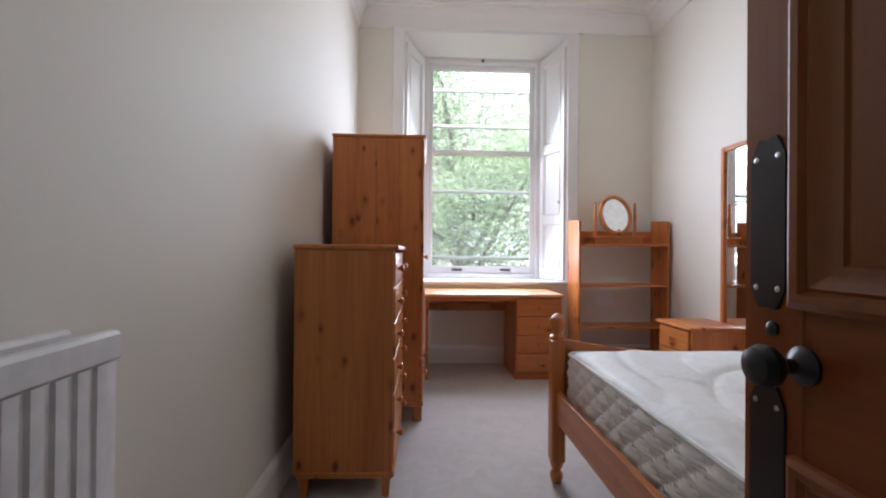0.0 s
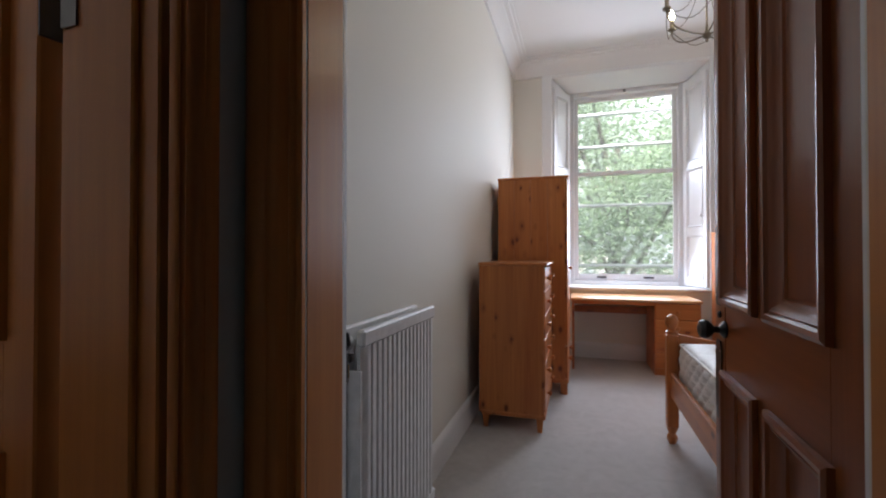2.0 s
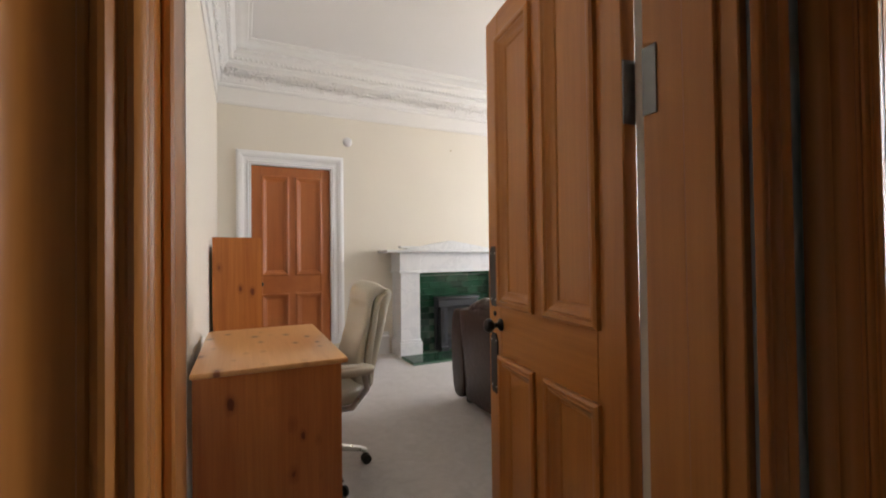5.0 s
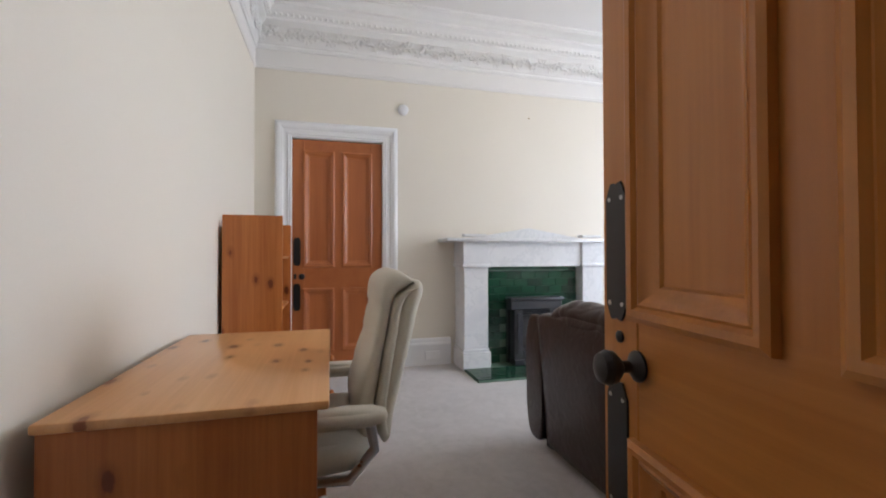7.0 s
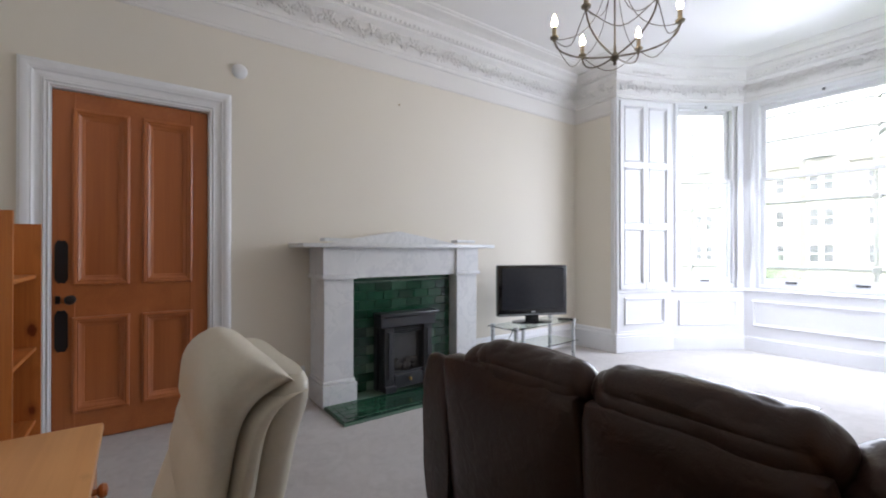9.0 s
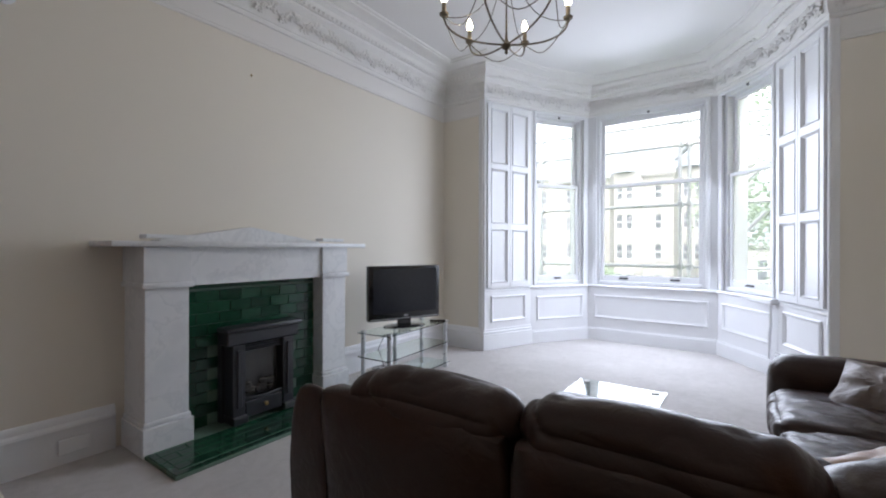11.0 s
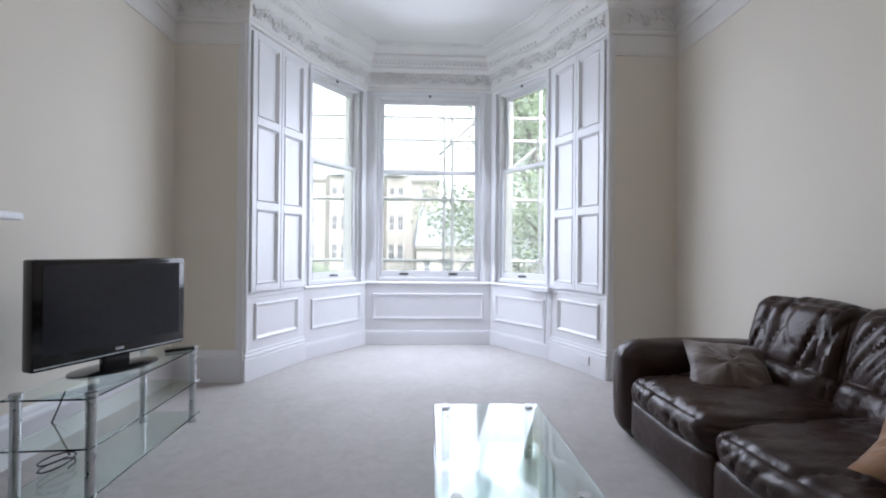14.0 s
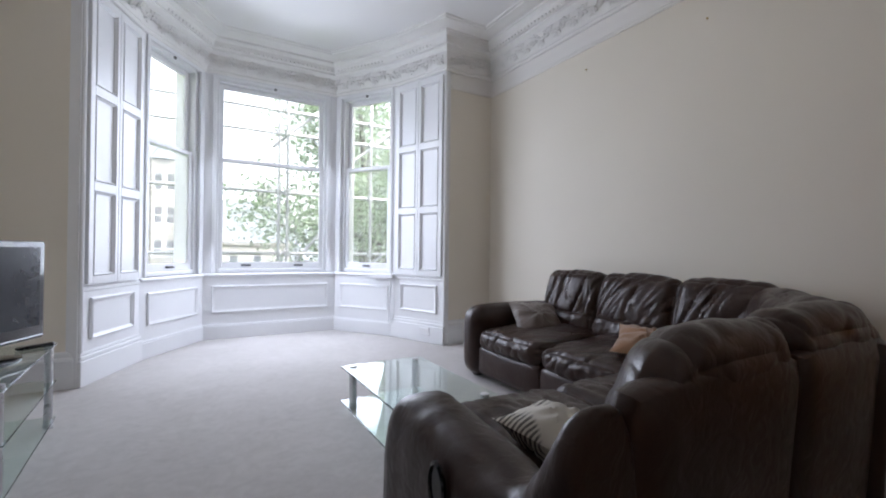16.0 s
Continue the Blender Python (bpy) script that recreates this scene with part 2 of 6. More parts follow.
def prism(bm, plan, z0, z1):
    lo = [bm.verts.new((x, y, z0)) for x, y in plan]
    hi = [bm.verts.new((x, y, z1)) for x, y in plan]
    n = len(plan)
    bm.faces.new(lo[::-1])
    bm.faces.new(hi)
    for k in range(n):
        bm.faces.new((lo[k], lo[(k + 1) % n], hi[(k + 1) % n], hi[k]))
    return bm


def solid(name, bm, material, parent=None, label="", m=None, smooth=True):
    if m is not None:
        bmesh.ops.transform(bm, matrix=m, verts=bm.verts)
    bmesh.ops.recalc_face_normals(bm, faces=bm.faces)
    me = bpy.data.meshes.new(name)
    bm.to_mesh(me)
    bm.free()
    if smooth:
        me.shade_smooth()
        me.set_sharp_from_angle(angle=radians(32))
    me.materials.append(material)
    ob = new(name, me)
    if parent is not None:
        ob.parent = parent
    if label:
        ob["label"] = label
    return ob


def part(name, bm, material, parent, label="", m=None, smooth=True):
    return solid(name, bm, material, parent, label, m, smooth)


def thing(name, m, label, category, group=""):
    ob = new(name)
    ob.matrix_world = m
    return tagged(ob, label, category, group)


def setting(name, bm, material, label, category="wall", m=None):
    return tagged(solid(name, bm, material, m=m), label, category, kind="structure")


# ---- plan ----
W, S, E, N, CEILING = -4.60, -1.47, -0.28, 3.90, 3.45
BAY = [(-4.0, 3.9), (-3.71, 4.60), (-3.20, 5.35), (-1.70, 5.35), (-1.18, 4.60), (-0.89, 3.9)]
BW, BE, BN, BS = -0.13, 2.72, 4.146, -0.08
BCEIL = 3.36
HALL_E, HALL_S = 1.75, -2.75
DOOR_H = 2.20

CARPET, ct, cb = node_mat("grey_beige_carpet")
cn1 = add(ct, "ShaderNodeTexNoise", Scale=1.6, Detail=5.0, Roughness=0.65)
cn2 = add(ct, "ShaderNodeTexNoise", Scale=320.0, Detail=2.0)
cn3 = add(ct, "ShaderNodeTexNoise", Scale=14.0, Detail=4.0, Distortion=1.2)
cc = coords(ct)
for cn in (cn1, cn2, cn3):
    ct.links.new(cc, cn.inputs["Vector"])
csum = add(ct, "ShaderNodeMath")
csum.operation = "MULTIPLY_ADD"
csum.inputs[1].default_value = 0.35
ct.links.new(cn3.outputs[0], csum.inputs[0])
chalf = add(ct, "ShaderNodeMath")
chalf.operation = "MULTIPLY_ADD"
chalf.inputs[1].default_value = 0.4
ct.links.new(cn1.outputs[0], chalf.inputs[0])
cq = add(ct, "ShaderNodeMath")
cq.operation = "MULTIPLY"
cq.inputs[1].default_value = 0.25
ct.links.new(cn2.outputs[0], cq.inputs[0])
ct.links.new(cq.outputs[0], chalf.inputs[2])
ct.links.new(chalf.outputs[0], csum.inputs[2])
ct.links.new(ramp(ct, csum.outputs[0], [(0.35, (0.405, 0.38, 0.36)), (0.62, (0.545, 0.515, 0.495))]), cb.inputs["Base Color"])
cb.inputs["Roughness"].default_value = 0.95
cb.inputs["Sheen Weight"].default_value = 0.25
bump(ct, cb, cn2.outputs[0], 0.5, 0.006)

# ---- floor and ceilings ----
bm = prism(B(), [(-4.9, -2.95), (3.0, -2.95), (3.0, 4.4), (-0.6, 4.4), (-0.95, 4.72), (-1.5, 5.6), (-3.4, 5.6), (-3.95, 4.72), (-4.2, 4.4), (-4.9, 4.4)], -0.2, 0.0)
setting("floor", bm, CARPET, "grey beige short pile carpet, faintly trodden", "floor")
bm = prism(B(), [(-4.9, -1.75), (-0.2, -1.75), (-0.2, 4.3), (-0.7, 4.3), (-1.0, 4.72), (-1.55, 5.6), (-3.35, 5.6), (-3.9, 4.72), (-4.2, 4.3), (-4.9, 4.3)], CEILING, CEILING + 0.2)
setting("ceiling_living_room", bm, CEIL, "plain white painted plaster ceiling", "ceiling")
setting("ceiling_bedroom", boxes(((-0.19, -0.2, BCEIL), (2.95, 4.7, BCEIL + 0.2))), CEIL, "plain white bedroom ceiling", "ceiling")
setting("ceiling_hall", boxes(((-0.19, -2.95, 3.3), (1.95, -0.21, 3.5))), CEIL, "plain white hall ceiling", "ceiling")

# ---- walls ----
PD0, PD1, PDH = -1.146, -0.292, 2.22  # the closed door in the west wall
setting("wall_west", boxes(((W - 0.25, S - 0.25, 0), (W, PD0, CEILING)), ((W - 0.25, PD1, 0), (W, 4.3, CEILING)), ((W - 0.25, PD0, PDH), (W, PD1, CEILING)), ((W - 0.3, PD0 - 0.1, 0), (W - 0.25, PD1 + 0.1, PDH + 0.1))), CREAM, "cream painted plaster wall behind the fireplace")
setting("wall_south", boxes(((W, S - 0.25, 0), (E, S, CEILING))), CREAM, "cream painted plaster wall behind the desk")
LD0, LD1 = -1.335, -0.345  # living room doorway
BD0, BD1 = 0.125, 0.985  # bedroom doorway
setting("wall_east", boxes(((E, BS, 0), (E + 0.095, 4.3, CEILING)), ((E, LD1, 0), (-0.14, BS, CEILING)), ((E, LD0, DOOR_H), (-0.14, LD1, CEILING)), ((E, HALL_S, 0), (-0.14, LD0, CEILING))), CREAM, "cream painted plaster wall behind the sofa")
setting("wall_bedroom_west", boxes(((E + 0.095, BS, 0), (BW, 4.3, BCEIL))), BEDCREAM, "pale cream bedroom wall behind the radiator")
setting("wall_hall_west", boxes(((-0.14, LD1, 0), (0.0, -0.145, 3.4)), ((-0.14, LD0, DOOR_H), (0.0, LD1, 3.4)), ((-0.14, HALL_S, 0), (0.0, LD0, 3.4))), HALLWALL, "pale grey hall wall beside the doorways")
setting("wall_bedroom_south", boxes(((BW, -0.145, 0), (BD0, BS, BCEIL)), ((BD1, -0.145, 0), (2.95, BS, BCEIL)), ((BD0, -0.145, DOOR_H), (BD1, BS, BCEIL))), BEDCREAM, "pale cream bedroom wall round the doorway")
setting("wall_hall_north", boxes(((0.0, -0.21, 0), (BD0, -0.145, 3.4)), ((BD1, -0.21, 0), (1.95, -0.145, 3.4)), ((BD0, -0.21, DOOR_H), (BD1, -0.145, 3.4))), HALLWALL, "pale grey hall wall round the bedroom doorway")
setting("wall_hall_east", boxes(((HALL_E, HALL_S, 0), (HALL_E + 0.2, -0.21, 3.4))), HALLWALL, "plain pale grey hall wall")
setting("wall_hall_south", boxes(((E, HALL_S - 0.2, 0), (HALL_E + 0.2, HALL_S, 3.4))), HALLWALL, "plain pale grey wall closing the hall")
setting("wall_bedroom_east", boxes(((BE, BS, 0), (BE + 0.23, 4.75, BCEIL))), BEDCREAM, "pale cream bedroom wall behind the mirror")
WX0, WX1, WZ0, WZ1 = 0.305, 1.876, 0.75, 3.14  # bedroom window recess at the wall face
setting("wall_bedroom_north", boxes(((E + 0.095, BN, 0), (WX0, 4.72, BCEIL)), ((WX1, BN, 0), (BE, 4.72, BCEIL)), ((WX0, BN, 0), (WX1, 4.72, WZ0)), ((WX0, BN, WZ1), (WX1, 4.72, BCEIL))), BEDCREAM, "pale cream bedroom wall round the window")
setting("wall_north", boxes(((W, N, 0), (BAY[0][0] - 0.035, 4.3, CEILING)), ((BAY[5][0] + 0.035, N, 0), (E, 4.3, CEILING))), CREAM, "cream plaster returns beside the bay")

# frieze band above the picture line
FZ = 2.86
fr = B()
for a, b in (((W, S), (W + 0.006, N)), ((W + 0.006, N - 0.006), (BAY[0][0] - 0.05, N)), ((BAY[5][0] + 0.05, N - 0.006), (E - 0.006, N)), ((E - 0.006, S), (E, N)), ((W + 0.006, S), (E - 0.006, S + 0.006))):
    box(fr, (*a, FZ), (*b, 3.03))
setting("frieze", fr, FRIEZE, "white painted frieze band under the cornice", "frieze")

rail = [(0.0, FZ - 0.02), (0.010, FZ - 0.018), (0.014, FZ - 0.008), (0.010, FZ + 0.002), (0.016, FZ + 0.008), (0.012, FZ + 0.016), (0.0, FZ + 0.018)]
setting("trim_picture_rail", sweep(B(), rail, [(BAY[0][0] - 0.05, N), (W, N), (W, S), (E, S), (E, N), (BAY[5][0] + 0.05, N)]), FRIEZE, "thin white moulding under the frieze", "moulding")

# ---- cornices ----
ROOM = [(W, S), (E, S), (E, N), BAY[5], BAY[4], BAY[3], BAY[2], BAY[1], BAY[0], (W, N)]
cor = [(0.0, 3.02), (0.022, 3.025), (0.028, 3.045), (0.022, 3.06), (0.03, 3.065), (0.045, 3.10), (0.05, 3.16), (0.07, 3.215), (0.105, 3.24), (0.115, 3.25), (0.115, 3.27), (0.135, 3.275), (0.15, 3.30), (0.16, 3.335), (0.19, 3.36), (0.20, 3.36), (0.20, 3.385), (0.225, 3.39), (0.25, 3.41), (0.30, 3.425), (0.305, 3.435), (0.33, 3.437), (0.335, 3.45)]
cb2 = sweep(B(), cor, ROOM, True)
cornice = setting("cornice", cb2, PLASTER, "white plaster cornice with a leaf frieze", "cornice")


def leaf_run(path, step, seed):
    """An uneven running scroll of curled leaves and small flowers along the cornice band."""
    rnd = random.Random(seed)
    verts, faces = [], []

    def blade(c, d, inn, a, long, wide, lift):
        up = Vector((0, 0, 1))
        f = d * math.cos(a) + up * math.sin(a)
        g = up * math.cos(a) - d * math.sin(a)
        n0 = len(verts)
        for u, w, o in ((0.0, 0.25, 0.002), (0.3, 0.9, 0.009), (0.65, 1.0, 0.013), (0.9, 0.55, 0.018), (1.0, 0.15, 0.010)):
            for side, dip in ((-1, -0.010), (-0.4, 0.002), (0, -0.003), (0.4, 0.002), (1, -0.010)):
                p = c + f * (u * long) + g * (side * w * wide / 2)
                slope = 0.045 + 0.16 * max(0.0, p.z - 3.10)
                verts.append(tuple(p + inn * (slope + o + dip + lift)))
        for r in range(4):
            for k in range(4):
                q = n0 + r * 5 + k
                faces.append((q, q + 1, q + 6, q + 5))

    n = len(path)
    for i in range(n):
        p, q = Vector((*path[i], 0)), Vector((*path[(i + 1) % n], 0))
        d = (q - p).normalized()
        inn = Vector((-d.y, d.x, 0))
        count = max(2, int((q - p).length / step))
        for k in range(count):
            c = p + (q - p) * ((k + 0.5) / count)
            flip = 1 if k % 2 else -1
            c.z = 3.148 + 0.018 * flip
            base = rnd.uniform(-0.2, 0.2)
            for j in range(5):
                blade(c, d, inn, base + j * 1.257, 0.034, 0.026, 0.006)
            for a, ln_ in ((0.5, 0.075), (2.5, 0.075), (-0.75, 0.062), (-2.4, 0.062), (flip * 1.55, 0.055)):
                blade(c + inn * 0.002, d, inn, a * 1.0 + rnd.uniform(-0.25, 0.25), ln_ * rnd.uniform(0.85, 1.1), 0.036, rnd.uniform(-0.004, 0.004))
    me = bpy.data.meshes.new("leaf_frieze")
    me.from_pydata(verts, [], faces)
    me.shade_smooth()
    me.materials.append(PLASTER)
    return new("leaf_frieze", me)


leaves = leaf_run(ROOM, 0.105, 12)
leaves.parent = cornice
tagged(leaves, "running scroll of moulded plaster leaves", kind="stuff")
dent = B()
for i in range(len(ROOM)):
    p, q = Vector((*ROOM[i], 0)), Vector((*ROOM[(i + 1) % len(ROOM)], 0))
    d = (q - p).normalized()
    inn = Vector((-d.y, d.x, 0))
    ln = (q - p).length
    cnt = int((ln - 0.2) / 0.05)
    for k in range(cnt):
        c = p + d * (0.1 + 0.05 * (k + 0.5)) + inn * 0.145
        lathe(dent, [(0.004, -0.014), (0.016, -0.006), (0.016, 0.008), (0.004, 0.016)], n=5, m=Matrix.Translation(c + Vector((0, 0, 3.288))))
tagged(part("bead_row", dent, PLASTER, cornice, "row of small plaster beads"), kind="stuff")
bcor = [(0.0, 3.17), (0.02, 3.175), (0.03, 3.20), (0.035, 3.24), (0.06, 3.28), (0.10, 3.305), (0.105, 3.32), (0.14, 3.325), (0.145, 3.345), (0.17, 3.348), (0.175, 3.36)]
setting("cornice_bedroom", sweep(B(), bcor, [(BW, BS), (BE, BS), (BE, BN), (BW, BN)], True), CEIL, "plain run white cornice", "cornice")

# ---- skirtings ----
sk = [(0.0, 0.0), (0.024, 0.0), (0.024, 0.19), (0.03, 0.2), (0.028, 0.215), (0.016, 0.228), (0.014, 0.25), (0.006, 0.265), (0.0, 0.27)]
skb = [(0.0, 0.0), (0.022, 0.0), (0.022, 0.13), (0.018, 0.15), (0.008, 0.165), (0.0, 0.17)]
setting("baseboard_west", sweep(B(), sk, [(W, 0.40), (W, PD1 + 0.16)]), GLOSS, "tall white moulded skirting board", "skirting")
setting("baseboard_northwest", sweep(B(), sk, [(BAY[0][0] - 0.03, N), (W, N), (W, 2.0)]), GLOSS, "tall white moulded skirting board", "skirting")
setting("baseboard_southwest", sweep(B(), sk, [(W, PD0 - 0.16), (W, S), (E, S), (E, LD0 - 0.06)]), GLOSS, "tall white moulded skirting board", "skirting")
setting("baseboard_east", sweep(B(), sk, [(E, LD1 + 0.14), (E, N), (BAY[5][0] + 0.03, N)]), GLOSS, "tall white moulded skirting board", "skirting")
setting("baseboard_bedroom", sweep(B(), skb, [(BD1 + 0.12, BS), (BE, BS), (BE, BN), (BW, BN), (BW, BS), (BD0 - 0.1, BS)]), GLOSS, "white bedroom skirting board", "skirting")


# ---- joinery of the bay ----
def wall_frame(p0, p1):
    """u runs along from p0 to p1, v out of the room, w up."""
    p0, p1 = Vector((*p0, 0)), Vector((*p1, 0))
    u = (p1 - p0).normalized()
    v = Vector((-u.y, u.x, 0))
    return Matrix(((u.x, v.x, 0, p0.x), (u.y, v.y, 0, p0.y), (0, 0, 1, 0), (0, 0, 0, 1))), (p1 - p0).length


def moulding_ring(bm, u0, z0, u1, z1, wide=0.03, proud=0.018, back=0.0):
    """A rectangular picture-frame moulding on the plane v = back, standing towards -v."""
    prof = [(0.0, 0.0), (0.004, proud * 0.75), (wide * 0.35, proud), (wide * 0.6, proud * 0.6), (wide, proud * 0.25), (wide, 0.0)]
    corners = [(u0, z0), (u1, z0), (u1, z1), (u0, z1)]
    ins = [(1, 1), (-1, 1), (-1, -1), (1, -1)]
    rings = [[bm.verts.new((cu + su * o, back - h, cz + sz * o)) for o, h in prof] for (cu, cz), (su, sz) in zip(corners, ins)]
    for i in range(4):
        p, q = rings[i], rings[(i + 1) % 4]
        for k in range(len(prof) - 1):
            bm.faces.new((p[k], q[k], q[k + 1], p[k + 1]))
    return bm


def sash_window(name, m, u0, u1, z0, z1, zm, v, lifts):
    """Two sliding sashes in a box frame; v is how far the lower sash stands back from the inner face."""
    w = tagged(new(name), "white painted sash window with two large panes", "window", kind="structure")
    w.matrix_world = m
    part("window_frame", boxes(((u0 - 0.07, v - 0.03, z0 - 0.05), (u0, v + 0.11, z1 + 0.06)), ((u1, v - 0.03, z0 - 0.05), (u1 + 0.07, v + 0.11, z1 + 0.06)), ((u0, v - 0.03, z1), (u1, v + 0.11, z1 + 0.06)), ((u0, v - 0.03, z0 - 0.05), (u1, v + 0.11, z0)), bev=0.006), GLOSS, w)
    st = 0.045
    for nm, a, b, vv in (("lower_sash", z0, zm + 0.02, v), ("upper_sash", zm - 0.02, z1, v + 0.05)):
        low = 0.075 if nm == "lower_sash" else 0.04
        hi = 0.04 if nm == "lower_sash" else 0.05
        s = part(nm, boxes(((u0, vv, a), (u0 + st, vv + 0.045, b)), ((u1 - st, vv, a), (u1, vv + 0.045, b)), ((u0 + st, vv, a), (u1 - st, vv + 0.045, a + low)), ((u0 + st, vv, b - hi), (u1 - st, vv + 0.045, b)), bev=0.004), GLOSS, w)
        g = part("pane", boxes(((u0 + st, vv + 0.02, a + low), (u1 - st, vv + 0.024, b - hi))), PANE, s, "clear glass pane")
        g.visible_shadow = False
        if nm == "lower_sash":
            for lu in lifts:
                lf = B()
                box(lf, (lu - 0.055, vv - 0.006, a + 0.028), (lu + 0.055, vv, a + 0.048), 0.002)
                tube(lf, [(lu - 0.045, vv - 0.004, a + 0.036), (lu - 0.04, vv - 0.03, a + 0.034), (lu + 0.04, vv - 0.03, a + 0.034), (lu + 0.045, vv - 0.004, a + 0.036)], 0.006, 6)
                part("sash_lift", lf, BLACK_IRON, s, "black iron sash lift")
    lt = B()
    box(lt, ((u0 + u1) / 2 - 0.015, v - 0.035, z1 + 0.005), ((u0 + u1) / 2 + 0.015, v - 0.028, z1 + 0.035), 0.003)
    lathe(lt, [(0.004, 0), (0.011, 0.008), (0.011, 0.02), (0.004, 0.026)], n=8, m=Matrix.Translation(((u0 + u1) / 2, v - 0.04, z1 + 0.005)))
    part("sash_pulley", lt, STEEL, w)
    return w


WZB, WZT, WZM = 0.80, 2.96, 2.07
T = 0.30
names = ["bay_shutter_west", "bay_west", "bay_centre", "bay_east", "bay_shutter_east"]
for i in range(5):
    # walked east to west so that v points out of the room
    p0, p1 = BAY[i + 1], BAY[i]
    p0, p1 = p1, p0
    m, ln = wall_frame(p0, p1)
    if i in (1, 2, 3):
        mg = 0.15 if i == 2 else 0.115
        u0, u1 = mg, ln - mg
        bm = boxes(((0, 0, 0), (ln, T, 0.75)), ((0, 0, 3.0), (ln, T, CEILING)), ((-0.02, 0, 0.75), (u0 - 0.05, T, 3.0)), ((u1 + 0.05, 0, 0.75), (ln + 0.02, T, 3.0)))
        wl = setting("wall_" + names[i], bm, GLOSS, "white panelled wall under and round the bay window", m=m)
        sk1 = box(B(), (-0.01, -0.022, 0), (ln + 0.01, 0, 0.15), 0.003)
        part("skirting", box(sk1, (-0.008, -0.015, 0.15), (ln + 0.008, 0, 0.168), 0.005), GLOSS, wl, m=m)
        part("sill", box(B(), (-0.01, -0.03, 0.715), (ln + 0.01, 0.10, 0.75), 0.01), GLOSS, wl, m=m)
        part("panel_moulding", moulding_ring(B(), 0.09, 0.30, ln - 0.09, 0.61, 0.035, 0.016, -0.002), GLOSS, wl, m=m)
        for a, b in ((u0 - 0.075, u0 - 0.03), (u1 + 0.03, u1 + 0.075)):
            part("window_trim", box(B(), (a, -0.016, 0.75), (b, 0, 2.99), 0.006), GLOSS, wl, m=m)
        part("window_trim", box(B(), (u0 - 0.075, -0.016, 2.985), (u1 + 0.075, 0, 3.025), 0.006), GLOSS, wl, m=m)
        sash_window("window_" + str(i), m, u0, u1, WZB, WZT, WZM, 0.06, [ln / 2 - 0.30, ln / 2 + 0.30] if i == 2 else [ln / 2])
    else:
        # a deep splayed lining with folded shutters
        bm = boxes(((-0.03, 0, 0), (ln + 0.02, 0.28, CEILING)))
        wl = setting("wall_" + names[i], bm, GLOSS, "white panelled splay beside the bay window", m=m)
        sk1 = box(B(), (-0.03, -0.03, 0), (ln + 0.01, 0, 0.19), 0.004)
        box(sk1, (-0.02, -0.022, 0.19), (ln + 0.01, 0, 0.225), 0.007)
        part("skirting", box(sk1, (-0.01, -0.012, 0.225), (ln, 0, 0.25), 0.004), GLOSS, wl, m=m)
        part("dado_rail", box(B(), (0.0, -0.012, 0.70), (ln, 0, 0.735), 0.006), GLOSS, wl, m=m)
        part("panel_moulding", moulding_ring(B(), 0.10, 0.33, ln - 0.10, 0.65, 0.035, 0.02, -0.002), GLOSS, wl, m=m)
        part("corner_bead", tube(B(), [(0.0 if i == 0 else ln, -0.002, 0.25), (0.0 if i == 0 else ln, -0.002, 3.03)], 0.02, 10), GLOSS, wl, m=m)
        sh = thing("window_shutter", m, "white panelled folding window shutter, folded back", "shutter", "bay shutters")
        a, b = 0.03, ln - 0.03
        st = 0.052
        mid = (a + b) / 2
        zs = [0.755, 1.50, 2.23, 2.985]
        fr = boxes(((a, -0.034, zs[0]), (a + st, -0.004, zs[3])), ((b - st, -0.034, zs[0]), (b, -0.004, zs[3])), ((mid - st * 0.7, -0.034, zs[0]), (mid - 0.002, -0.004, zs[3])), ((mid + 0.002, -0.034, zs[0]), (mid + st * 0.7, -0.004, zs[3])), bev=0.003)
        for z, h in ((zs[0], 0.06), (zs[1] - 0.035, 0.07), (zs[2] - 0.035, 0.07), (zs[3] - 0.06, 0.06)):
            for c, d in ((a + st, mid - st * 0.7), (mid + st * 0.7, b - st)):
                box(fr, (c, -0.034, z), (d, -0.004, z + h))
        part("shutter_frame", fr, GLOSS, sh)
        for k in range(3):
            z0, z1 = zs[k] + (0.06 if k == 0 else 0.035), zs[k + 1] - (0.06 if k == 2 else 0.035)
            for c, d in ((a + st, mid - st * 0.7), (mid + st * 0.7, b - st)):
                pb = boxes(((c, -0.014, z0), (d, -0.005, z1)))
                moulding_ring(pb, c, z0, d, z1, 0.022, 0.024, -0.014)
                part("panel", pb, GLOSS, sh)

# a small boxed ledge and pipe beside the right-hand bay window
m, ln = wall_frame(BAY[3], BAY[4])
lg = boxes(((ln - 0.30, -0.085, 0.70), (ln + 0.02, -0.012, 0.752)), bev=0.006)
setting("trim_ledge", lg, GLOSS, "small white boxed ledge under the bay window", "ledge", m=m)
pp = tube(B(), [(ln - 0.03, -0.05, 0.70), (ln - 0.03, -0.05, 0.5), (ln - 0.05, -0.05, 0.42), (ln - 0.05, -0.05, 0.17)], 0.012)
setting("trim_pipe", pp, GLOSS, "thin white pipe on the panelling", "pipe", m=m)
# socket on the plinth
m, ln = wall_frame(BAY[4], BAY[5])
so = thing("wall_socket", m @ pose(0.50, -0.031, 0.125), "white double electrical socket on the plinth", "socket")
part("plate", box(B(), (-0.073, -0.012, -0.043), (0.073, 0, 0.043), 0.004), GLOSS, so)
for k in (-0.035, 0.035):
    part("switch", box(B(), (k - 0.008, -0.016, 0.008), (k + 0.008, -0.012, 0.028), 0.002), CEIL, so)

